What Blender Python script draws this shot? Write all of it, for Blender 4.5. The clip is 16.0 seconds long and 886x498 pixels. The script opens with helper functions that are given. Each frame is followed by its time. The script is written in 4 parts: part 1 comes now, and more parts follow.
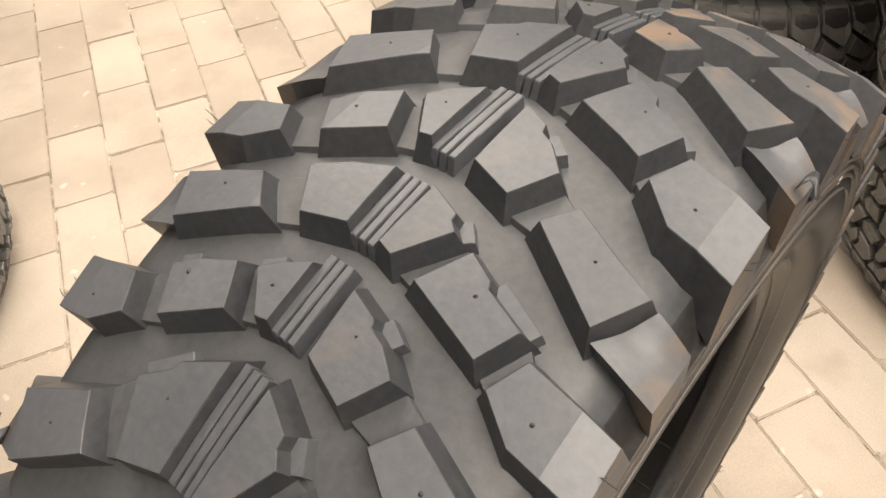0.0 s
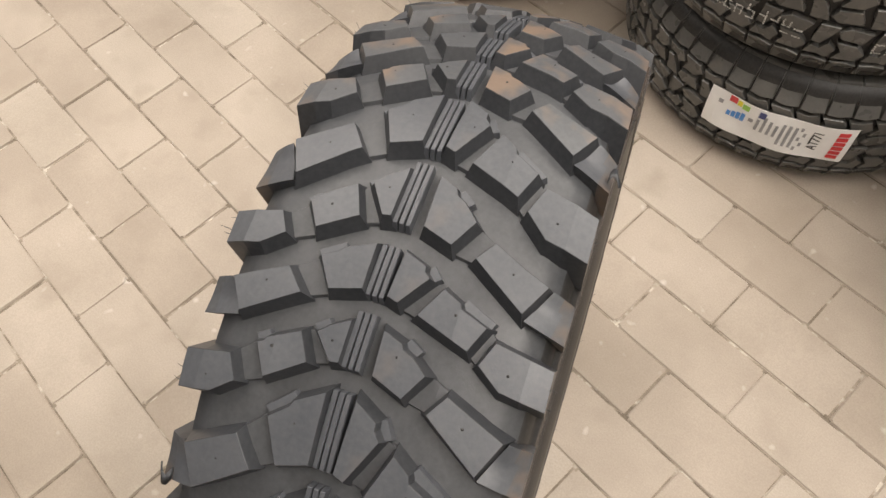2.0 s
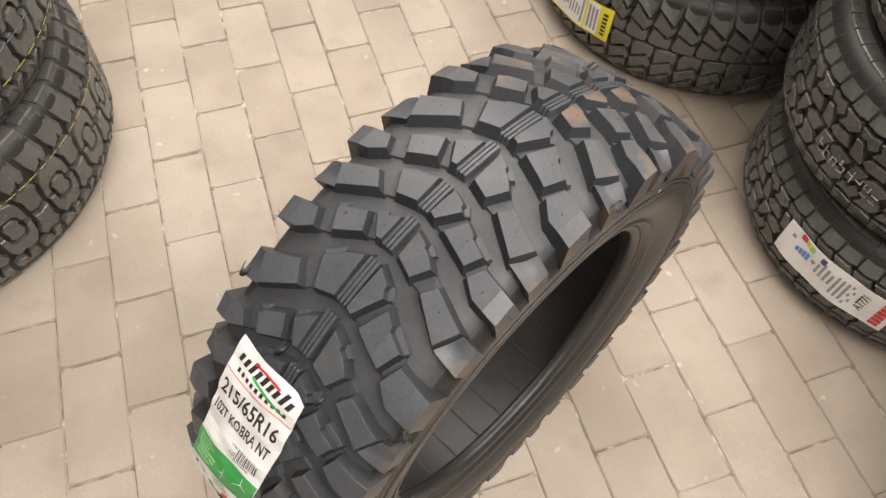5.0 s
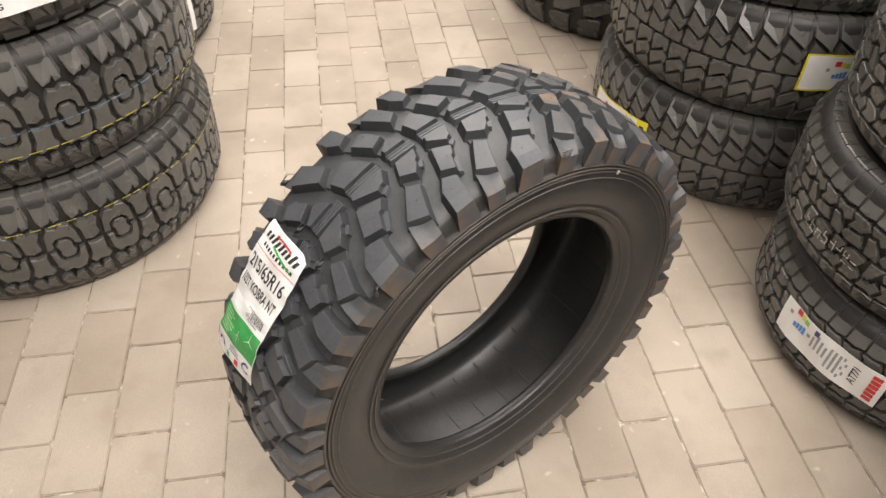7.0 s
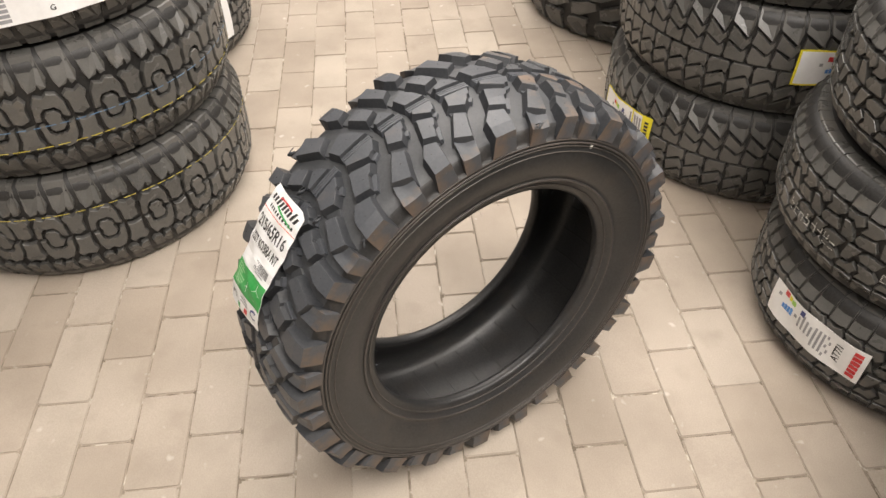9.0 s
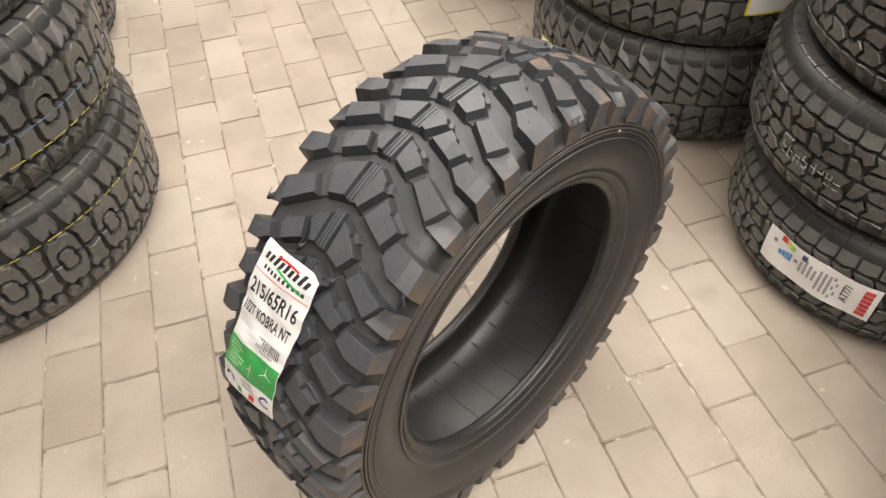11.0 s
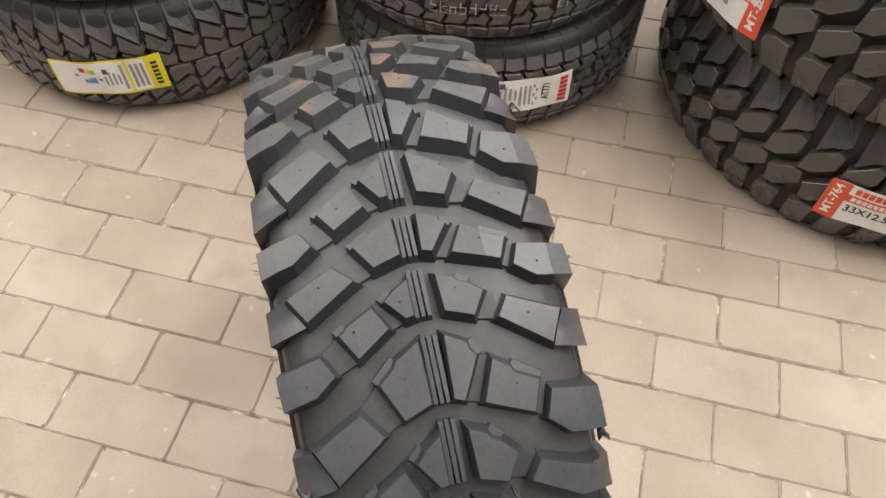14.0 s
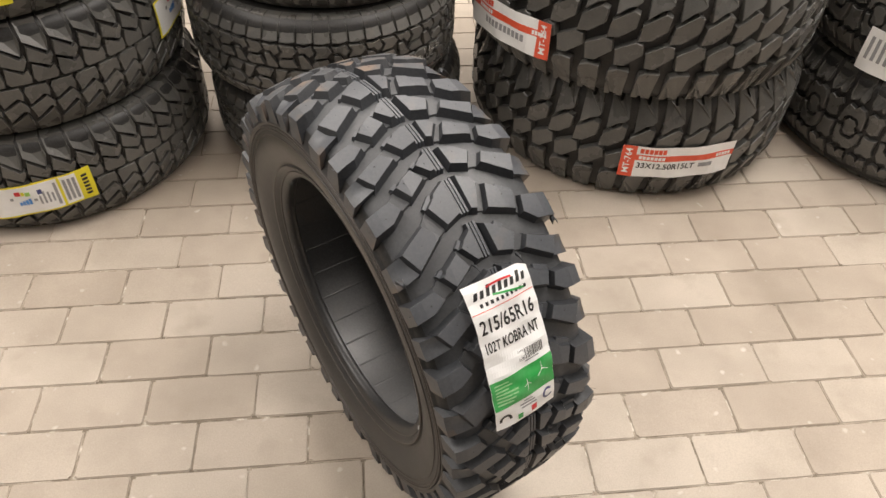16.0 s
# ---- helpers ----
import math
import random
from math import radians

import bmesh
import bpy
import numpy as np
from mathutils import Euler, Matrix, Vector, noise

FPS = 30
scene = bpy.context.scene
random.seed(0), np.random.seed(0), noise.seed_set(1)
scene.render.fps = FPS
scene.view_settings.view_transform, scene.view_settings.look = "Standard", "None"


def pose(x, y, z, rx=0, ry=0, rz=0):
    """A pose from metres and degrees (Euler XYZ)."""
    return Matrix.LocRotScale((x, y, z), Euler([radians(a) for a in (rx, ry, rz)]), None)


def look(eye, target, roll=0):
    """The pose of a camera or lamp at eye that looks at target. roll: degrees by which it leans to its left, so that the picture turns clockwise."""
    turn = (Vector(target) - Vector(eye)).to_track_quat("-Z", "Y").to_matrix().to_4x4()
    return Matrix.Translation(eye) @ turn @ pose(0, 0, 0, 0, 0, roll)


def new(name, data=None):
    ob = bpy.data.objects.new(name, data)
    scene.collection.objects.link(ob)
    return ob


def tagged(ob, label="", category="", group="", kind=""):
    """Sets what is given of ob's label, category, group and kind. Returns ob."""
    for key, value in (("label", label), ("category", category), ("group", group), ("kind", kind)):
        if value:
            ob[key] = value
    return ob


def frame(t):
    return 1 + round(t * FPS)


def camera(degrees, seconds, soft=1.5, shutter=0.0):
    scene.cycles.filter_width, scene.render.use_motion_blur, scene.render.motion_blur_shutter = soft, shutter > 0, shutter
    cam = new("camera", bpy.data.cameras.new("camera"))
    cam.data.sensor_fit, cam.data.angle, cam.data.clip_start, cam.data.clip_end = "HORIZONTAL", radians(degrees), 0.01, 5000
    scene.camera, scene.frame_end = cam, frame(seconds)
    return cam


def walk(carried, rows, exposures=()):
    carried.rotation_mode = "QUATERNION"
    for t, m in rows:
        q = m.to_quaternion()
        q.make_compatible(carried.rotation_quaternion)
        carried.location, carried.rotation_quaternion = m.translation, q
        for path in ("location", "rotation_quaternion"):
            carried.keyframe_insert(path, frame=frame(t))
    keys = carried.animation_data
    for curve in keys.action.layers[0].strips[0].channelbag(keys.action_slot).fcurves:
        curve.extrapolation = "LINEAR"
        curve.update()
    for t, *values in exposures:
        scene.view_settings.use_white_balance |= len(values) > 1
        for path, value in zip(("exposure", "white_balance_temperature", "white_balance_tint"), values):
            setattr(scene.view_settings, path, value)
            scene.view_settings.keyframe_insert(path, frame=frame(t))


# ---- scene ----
cam = camera(61.95, 16.0)
PATH = [
    (0, (-0.0268, -0.0004, 0.8717), (-0.6450, 0.2247, 0.1186), -4.21),
    (0.5, (-0.0266, -0.0069, 0.9189), (-0.5930, 0.2365, 0.1315), -5.18),
    (1, (-0.0298, -0.0148, 0.9620), (-0.5399, 0.2387, 0.1401), -6.59),
    (1.5, (-0.0289, -0.0321, 1.0171), (-0.4705, 0.2385, 0.1617), -6.80),
    (2, (-0.0321, -0.0446, 1.0695), (-0.4057, 0.2432, 0.1878), -6.22),
    (2.5, (-0.0388, -0.0722, 1.1147), (-0.3541, 0.2282, 0.2145), -5.12),
    (3, (-0.0448, -0.1017, 1.1534), (-0.3226, 0.2125, 0.2456), -3.40),
    (3.5, (-0.0450, -0.1247, 1.1859), (-0.3156, 0.2005, 0.2798), -0.89),
    (4, (-0.0186, -0.1299, 1.1970), (-0.3285, 0.1813, 0.2986), 2.24),
    (4.5, (0.0381, -0.1026, 1.1980), (-0.3453, 0.1521, 0.3102), 4.23),
    (5, (0.1315, -0.0794, 1.1944), (-0.3512, 0.1134, 0.3402), 3.99),
    (7.5, (0.5363, -0.0359, 1.1722), (-0.1796, 0.0770, 0.4832), 1.42),
    (8, (0.5850, -0.0033, 1.1884), (-0.1353, 0.0833, 0.5001), 0.45),
    (8.5, (0.6121, 0.0106, 1.1978), (-0.1144, 0.0749, 0.5137), -0.49),
    (11, (0.3875, -0.1283, 1.1568), (-0.2542, 0.0763, 0.4177), -1.42),
    (11.5, (0.2764, -0.1495, 1.1329), (-0.3139, 0.1081, 0.3679), -1.69),
    (12, (0.1613, -0.1575, 1.1212), (-0.3530, 0.1607, 0.3247), -2.60),
    (12.5, (0.0884, -0.1649, 1.1224), (-0.3380, 0.2118, 0.3001), -3.11),
    (13, (-0.0051, -0.1823, 1.1189), (-0.3360, 0.2487, 0.2794), -2.97),
    (13.5, (-0.0859, -0.2027, 1.1175), (-0.3107, 0.2782, 0.2699), -1.50),
    (14, (-0.1150, -0.2383, 1.1160), (-0.2450, 0.2987, 0.2825), 0.59),
    (14.5, (-0.1501, -0.3372, 1.1517), (-0.2210, 0.2666, 0.3577), 1.55),
    (15, (-0.1833, -0.4364, 1.1797), (-0.1988, 0.2113, 0.4179), 2.35),
    (15.5, (-0.2262, -0.5573, 1.2013), (-0.1792, 0.1227, 0.4696), 2.83),
    (16, (-0.2639, -0.6790, 1.2114), (-0.1731, 0.0219, 0.5039), 2.48),
]
EXPOSURES = [(0, 0.52, 7000, 10), (1, 0.34, 7200, 10), (1.5, 0.20, 6900, 10), (2.5, 0.04, 6500, 10), (4, 0.04, 6500, 10), (5, 0.15, 6500, 10), (8, 0.28, 6500, 10), (11, 0.27, 6500, 10), (12.5, 0.15, 6500, 10), (16, 0.12, 6500, 10)]
walk(cam, [(t, look(eye, target, roll)) for t, eye, target, roll in PATH], EXPOSURES)

# ---- light: a closed showroom lit by broad ceiling lights ----
world = bpy.data.worlds.new("world")
scene.world = world
world.use_nodes = True
world.node_tree.nodes["Background"].inputs[0].default_value = (0.9, 0.95, 1.0, 1)
world.node_tree.nodes["Background"].inputs[1].default_value = 0.05


def ceiling_lamp(x, y, z, sx, sy, watts, colour):
    data = bpy.data.lights.new("ceiling_lamp", "AREA")
    data.shape, data.size, data.size_y, data.energy, data.color = "RECTANGLE", sx, sy, watts, colour
    ob = new("ceiling_lamp", data)
    ob.matrix_world = pose(x, y, z)
    return ob


for lx, ly, sx, sy, watts in ((-2.4, -1.6, 1.9, 1.7, 18), (1.8, -1.2, 1.9, 1.7, 34), (-2.9, 0.6, 2.6, 2.8, 122), (-0.3, 0.9, 2.2, 1.9, 24), (1.4, 0.8, 1.9, 1.7, 112), (-0.2, 3.4, 3.0, 1.9, 132)):
    ceiling_lamp(lx, ly, 3.35, sx, sy, watts, (1.0, 0.93, 0.865))


# ---- materials ----
def material(name, rough=0.6, metal=0.0):
    mat = bpy.data.materials.new(name)
    mat.use_nodes = True
    nodes = mat.node_tree.nodes
    bsdf = nodes["Principled BSDF"]
    bsdf.inputs["Roughness"].default_value = rough
    bsdf.inputs["Metallic"].default_value = metal
    return mat, nodes, mat.node_tree.links, bsdf


def noise_node(nodes, links, scale, detail=4.0, rough=0.6, coords="Object"):
    tex = nodes.new("ShaderNodeTexCoord")
    n = nodes.new("ShaderNodeTexNoise")
    n.inputs["Scale"].default_value = scale
    n.inputs["Detail"].default_value = detail
    n.inputs["Roughness"].default_value = rough
    links.new(tex.outputs[coords], n.inputs["Vector"])
    return n


def ramp(nodes, links, source, stops):
    r = nodes.new("ShaderNodeValToRGB")
    while len(r.color_ramp.elements) < len(stops):
        r.color_ramp.elements.new(0.5)
    for e, (p, c) in zip(r.color_ramp.elements, stops):
        e.position = p
        e.color = (*c, 1)
    links.new(source, r.inputs["Fac"])
    return r


def mix(nodes, links, fac, a, b, blend="MIX"):
    m = nodes.new("ShaderNodeMix")
    m.data_type, m.blend_type = "RGBA", blend
    for socket, value in ((m.inputs[0], fac), (m.inputs[6], a), (m.inputs[7], b)):
        if isinstance(value, (int, float)):
            socket.default_value = value
        elif isinstance(value, tuple):
            socket.default_value = (*value, 1)
        else:
            links.new(value, socket)
    return m.outputs[2]


def bump(nodes, links, bsdf, height, strength, distance):
    b = nodes.new("ShaderNodeBump")
    b.inputs["Strength"].default_value = strength
    b.inputs["Distance"].default_value = distance
    links.new(height, b.inputs["Height"])
    links.new(b.outputs[0], bsdf.inputs["Normal"])


def rubber(name, dark, light, rough_lo, rough_hi, stain=0.0, stain_colour=(0.16, 0.10, 0.055), edge=(0.60, 0.74)):
    mat, nodes, links, bsdf = material(name)
    big = noise_node(nodes, links, 9.0)
    fine = noise_node(nodes, links, 260.0, 3.0)
    base = ramp(nodes, links, big.outputs[0], ((0.3, dark), (0.75, light))).outputs[0]
    base = mix(nodes, links, 0.25, base, ramp(nodes, links, fine.outputs[0], ((0.3, (0, 0, 0)), (0.8, (0.09, 0.09, 0.09)))).outputs[0], "ADD")
    if stain:
        spots = noise_node(nodes, links, 21.0, 3.0)
        mask = ramp(nodes, links, spots.outputs[0], ((edge[0], (0, 0, 0)), (edge[1], (stain, stain, stain)))).outputs[0]
        base = mix(nodes, links, mask, base, stain_colour)
    links.new(base, bsdf.inputs["Base Color"])
    rough = ramp(nodes, links, big.outputs[0], ((0.2, (rough_lo,) * 3), (0.8, (rough_hi,) * 3))).outputs[0]
    links.new(rough, bsdf.inputs["Roughness"])
    bump(nodes, links, bsdf, fine.outputs[0], 0.25, 0.0006)
    return mat


def plain(name, colour, rough=0.5, vary=0.04, scale=60.0):
    mat, nodes, links, bsdf = material(name, rough)
    n = noise_node(nodes, links, scale)
    lo = tuple(max(c - vary, 0.0) for c in colour)
    hi = tuple(min(c + vary, 1.0) for c in colour)
    links.new(ramp(nodes, links, n.outputs[0], ((0.3, lo), (0.7, hi))).outputs[0], bsdf.inputs["Base Color"])
    return mat


def joint_material():
    """Brown joint sand with pale patches where fresh sand lies."""
    mat, nodes, links, bsdf = material("joint_sand", 0.9)
    big = noise_node(nodes, links, 26.0, 3.0)
    fine = noise_node(nodes, links, 300.0, 2.0)
    base = ramp(nodes, links, big.outputs[0], ((0.42, (0.20, 0.165, 0.125)), (0.56, (0.33, 0.28, 0.22)), (0.66, (0.60, 0.55, 0.47)))).outputs[0]
    base = mix(nodes, links, 0.5, base, ramp(nodes, links, fine.outputs[0], ((0.3, (0.7, 0.7, 0.7)), (0.7, (1.1, 1.1, 1.1)))).outputs[0], "MULTIPLY")
    links.new(base, bsdf.inputs["Base Color"])
    bump(nodes, links, bsdf, fine.outputs[0], 0.4, 0.001)
    return mat


def paver_material():
    mat, nodes, links, bsdf = material("paver_concrete", 0.6)
    info = nodes.new("ShaderNodeObjectInfo")
    island = nodes.new("ShaderNodeNewGeometry")
    tone = nodes.new("ShaderNodeMath")
    tone.operation = "ADD"
    links.new(info.outputs["Random"], tone.inputs[0])
    links.new(island.outputs["Random Per Island"], tone.inputs[1])
    wrap = nodes.new("ShaderNodeMath")
    wrap.operation = "FRACT"
    links.new(tone.outputs[0], wrap.inputs[0])
    base = ramp(nodes, links, wrap.outputs[0], ((0.0, (0.388, 0.328, 0.266)), (0.5, (0.432, 0.371, 0.305)), (1.0, (0.465, 0.407, 0.338)))).outputs[0]
    # coordinates of the whole floor, so that stains run over several pavers
    geo = nodes.new("ShaderNodeNewGeometry")
    def world_noise(scale, detail):
        n = nodes.new("ShaderNodeTexNoise")
        n.inputs["Scale"].default_value, n.inputs["Detail"].default_value = scale, detail
        links.new(geo.outputs["Position"], n.inputs["Vector"])
        return n.outputs[0]
    cloud = ramp(nodes, links, world_noise(4.5, 5.0), ((0.30, (0.82, 0.805, 0.79)), (0.62, (1.05, 1.05, 1.05)))).outputs[0]
    base = mix(nodes, links, 1.0, base, cloud, "MULTIPLY")
    grain = world_noise(420.0, 2.0)
    base = mix(nodes, links, 0.5, base, ramp(nodes, links, grain, ((0.3, (0.82, 0.82, 0.82)), (0.7, (1.1, 1.1, 1.1)))).outputs[0], "MULTIPLY")
    smudge = ramp(nodes, links, world_noise(13.0, 4.0), ((0.55, (0, 0, 0)), (0.78, (0.5, 0.5, 0.5)))).outputs[0]
    base = mix(nodes, links, smudge, base, (0.31, 0.255, 0.20))
    chip = ramp(nodes, links, world_noise(34.0, 1.0), ((0.72, (0, 0, 0)), (0.82, (0.42, 0.42, 0.42)))).outputs[0]
    base = mix(nodes, links, chip, base, (0.78, 0.76, 0.72))
    links.new(base, bsdf.inputs["Base Color"])
    bump(nodes, links, bsdf, grain, 0.2, 0.0008)
    return mat


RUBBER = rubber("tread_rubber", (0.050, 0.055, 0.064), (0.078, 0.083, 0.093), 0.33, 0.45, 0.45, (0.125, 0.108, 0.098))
# Darker than the tread tops: shade on the block sides put into the colour.
SHADE_AND_FLAP_RUBBER = rubber("shade_and_flap_rubber", (0.021, 0.023, 0.027), (0.033, 0.036, 0.041), 0.36, 0.48)
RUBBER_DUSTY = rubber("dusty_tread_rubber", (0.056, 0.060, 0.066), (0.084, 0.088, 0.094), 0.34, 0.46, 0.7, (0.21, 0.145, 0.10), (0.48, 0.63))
RUBBER_STAINED = rubber("shoulder_rubber", (0.048, 0.051, 0.057), (0.074, 0.078, 0.085), 0.42, 0.55, 0.6, (0.15, 0.10, 0.062), (0.52, 0.66))
SIDEWALL = rubber("sidewall_rubber", (0.011, 0.0112, 0.0115), (0.023, 0.0228, 0.0225), 0.30, 0.44, 0.4, (0.046, 0.038, 0.032), (0.52, 0.72))
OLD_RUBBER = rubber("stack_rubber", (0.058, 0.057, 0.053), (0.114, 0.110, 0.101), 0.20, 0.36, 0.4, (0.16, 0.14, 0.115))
# Far darker than the stack's blocks: shade between them put into the colour.
BASE_RUBBER = rubber("stack_shade_and_pip_rubber", (0.010, 0.0095, 0.009), (0.018, 0.017, 0.016), 0.42, 0.58)
# Tread rubber toned darker, painting in the shade of the groove floor.
GROOVE_SHADE = rubber("groove_rubber", (0.036, 0.039, 0.044), (0.058, 0.061, 0.066), 0.40, 0.52)
MOULD = rubber("moulding_line_rubber", (0.030, 0.027, 0.025), (0.072, 0.060, 0.051), 0.34, 0.48)
PAPER = plain("label_paper", (0.88, 0.88, 0.875), 0.42, 0.03)
INK = plain("black_ink", (0.02, 0.02, 0.02), 0.5, 0.005)
GREY_INK = plain("grey_ink", (0.32, 0.32, 0.33), 0.5, 0.05)
GREEN_INK = plain("green_ink", (0.05, 0.36, 0.09), 0.42, 0.03)
RED_INK = plain("red_ink", (0.62, 0.035, 0.04), 0.42, 0.02)
ORANGE_INK = plain("orange_red_ink", (0.75, 0.10, 0.045), 0.42, 0.02)
YELLOW_INK = plain("yellow_ink", (0.80, 0.70, 0.03), 0.42, 0.02)
BLUE_INK = plain("blue_ink", (0.10, 0.30, 0.70), 0.42, 0.02)
NAVY_INK = plain("navy_ink", (0.06, 0.07, 0.20), 0.42, 0.02)
LIGHT_GREEN_INK = plain("light_green_ink", (0.35, 0.62, 0.12), 0.42, 0.02)
PALE_GREEN_INK = plain("pale_green_ink", (0.30, 0.55, 0.28), 0.42, 0.05)
CHALK = plain("chalk_marks", (0.55, 0.55, 0.52), 0.8, 0.1)
YELLOW_LINE = plain("yellow_marking_line", (0.55, 0.47, 0.06), 0.7, 0.1)
BLUE_LINE = plain("blue_marking_line", (0.12, 0.22, 0.36), 0.7, 0.05)
JOINT = joint_material()
PAVER = paver_material()
WALL = plain("wall_paint", (0.30, 0.295, 0.29), 0.7, 0.02, 3.0)
CEILING = plain("ceiling_paint", (0.78, 0.78, 0.77), 0.8, 0.02, 3.0)


# ---- helpers for meshes ----
def mesh_from(bm, name, material_of, smooth=False):
    me = bpy.data.meshes.new(name)
    bm.normal_update()
    if smooth:
        for f in bm.faces:
            f.smooth = True
    bm.to_mesh(me)
    bm.free()
    me.materials.append(material_of)
    return me


def part(name, bm, material_of, parent=None, label="", smooth=False):
    ob = new(name, mesh_from(bm, name, material_of, smooth))
    ob.parent = parent
    if label:
        tagged(ob, label)
    return ob


def slab(x0, y0, z0, x1, y1, z1, bevel=0.0):
    bm = bmesh.new()
    bmesh.ops.create_cube(bm, size=1, matrix=Matrix.Translation(((x0 + x1) / 2, (y0 + y1) / 2, (z0 + z1) / 2)) @ Matrix.Diagonal((x1 - x0, y1 - y0, z1 - z0, 1)))
    if bevel:
        bmesh.ops.bevel(bm, geom=bm.edges[:], offset=bevel, segments=1, affect="EDGES")
    return bm


def polar(r, degrees, w):
    a = radians(degrees)
    return Vector((r * math.cos(a), r * math.sin(a), w))


def lathe(profile, steps):
    """A closed ring round z from a closed profile of (w, r)."""
    bm = bmesh.new()
    rings = [[bm.verts.new(polar(r, 360 * k / steps, w)) for w, r in profile] for k in range(steps)]
    for k in range(steps):
        a, b = rings[k], rings[(k + 1) % steps]
        for i in range(len(profile)):
            j = (i + 1) % len(profile)
            bm.faces.new((a[i], b[i], b[j], a[j]))
    bmesh.ops.recalc_face_normals(bm, faces=bm.faces[:])
    return bm


def curve_at(profile, w):
    """The radius at w on a list of (|w|, r), straight between its points."""
    w = abs(w)
    for (w0, r0), (w1, r1) in zip(profile, profile[1:]):
        if w <= w1:
            return r0 + (r1 - r0) * (w - w0) / max(w1 - w0, 1e-6)
    return profile[-1][1]


def edge_draft(p, q, flare_front, flare_back):
    """Outward normal of a side of a polygon in (mm round, mm across), and how far its foot stands out."""
    n = Vector((q[1] - p[1], p[0] - q[0])).normalized()
    if min(abs(p[1]), abs(q[1])) > 104:
        return n, 0.3
    return n, flare_back + (flare_front - flare_back) * max(-n.x, 0.0)


def inset(flat, depth):
    """A polygon (counter-clockwise, mm) drawn in by depth on all sides but those at the very shoulder."""
    n = len(flat)
    lines = []
    for i in range(n):
        p, q = Vector(flat[i]), Vector(flat[(i + 1) % n])
        normal = Vector((q.y - p.y, p.x - q.x)).normalized()
        lines.append((normal, normal.dot(p) - (0.0 if min(abs(p.y), abs(q.y)) > 104 else depth)))
    out = []
    for i in range(n):
        (n1, d1), (n2, d2) = lines[i - 1], lines[i]
        det = n1.x * n2.y - n1.y * n2.x
        if abs(det) < 0.25:
            out.append(tuple(Vector(flat[i]) - (n1 + n2) * 0.5 * depth))
        else:
            out.append(((d1 * n2.y - d2 * n1.y) / det, (n1.x * d2 - n2.x * d1) / det))
    return out


def lug(bm, poly, top, base, flare=(6.2, 4.0), chamfer=0.4, drawn_in=0.0):
    """A tread block over poly of (degrees, w): its top follows the crown, its sloping sides run down to the base."""
    R = 343.0
    flat = [(radians(a) * R, w * 1000) for a, w in poly]
    n = len(flat)
    if sum(flat[i][0] * flat[(i + 1) % n][1] - flat[(i + 1) % n][0] * flat[i][1] for i in range(n)) < 0:
        flat.reverse()
    if drawn_in:
        flat = inset(flat, drawn_in)
    normals = [edge_draft(flat[i], flat[(i + 1) % n], *flare) for i in range(n)]
    work = bmesh.new()
    work.faces.new([work.verts.new((p[0], p[1], 0)) for p in flat])
    lo, hi = min(p[0] for p in flat), max(p[0] for p in flat)
    cuts = max(int((hi - lo) / 14), 1)
    planes = [((lo + (hi - lo) * k / cuts, 0, 0), (1, 0, 0)) for k in range(1, cuts)]
    planes += [((0, w, 0), (0, 1, 0)) for w in (-96, -50, 50, 96)]
    for co, no in planes:
        bmesh.ops.bisect_plane(work, geom=work.verts[:] + work.edges[:] + work.faces[:], plane_co=co, plane_no=no)
    # the rim in order
    rim_edges = [e for e in work.edges if len(e.link_faces) == 1]
    order = []
    v = rim_edges[0].verts[0]
    used = set()
    while True:
        order.append(v)
        step = [e for e in v.link_edges if e in rim_edges and e not in used]
        if not step:
            break
        used.add(step[0])
        v = step[0].other_vert(v)
        if v is order[0]:
            break

    def foot(co, reach):
        hits = []
        for i in range(n):
            p, q = Vector(flat[i]), Vector(flat[(i + 1) % n])
            d = q - p
            t = max(0.0, min(1.0, (co.xy - p).dot(d) / d.length_squared))
            if (p + d * t - co.xy).length < 0.02:
                hits.append(normals[i])
        if not hits:
            return co.xy
        if len(hits) == 1:
            return co.xy + hits[0][0] * hits[0][1] * reach
        (n1, d1), (n2, d2) = hits[:2]
        det = n1.x * n2.y - n1.y * n2.x
        if abs(det) < 0.25:
            return co.xy + (n1 * d1 + n2 * d2) * 0.5 * reach
        return co.xy + Vector(((d1 * n2.y - d2 * n1.y) / det, (n1.x * d2 - n2.x * d1) / det)) * reach

    def lift(x, y, r):
        return polar(r, math.degrees(x / R), y / 1000)

    made = {}
    for v in work.verts:
        made[v] = bm.verts.new(lift(v.co.x, v.co.y, top(v.co.y / 1000)))
    for f in work.faces:
        g = bm.faces.new([made[v] for v in f.verts])
        g.smooth = True
    rings = [[made[v] for v in order]]
    worn, low = [], []
    for v in order:
        c = foot(v.co, 0.0)
        d = foot(v.co, 1.0) - c
        e = c + (d.normalized() * chamfer if d.length > 1e-4 else d)
        worn.append(bm.verts.new(lift(e.x, e.y, top(v.co.y / 1000) - chamfer / 1000)))
        c = c + d
        c.y = max(-110.5, min(110.5, c.y))
        low.append(bm.verts.new(lift(c.x, c.y, base(c.y / 1000) - 0.002)))
    rings += [worn, low]
    faces = []
    for up, down in zip(rings, rings[1:]):
        m = len(up)
        for i in range(m):
            j = (i + 1) % m
            faces.append(bm.faces.new((up[i], down[i], down[j], up[j])))
    work.free()
    bmesh.ops.recalc_face_normals(bm, faces=bm.faces[:])
    f = max(bm.faces, key=lambda q: q.smooth)
    bm.normal_update()
    c = f.calc_center_median()
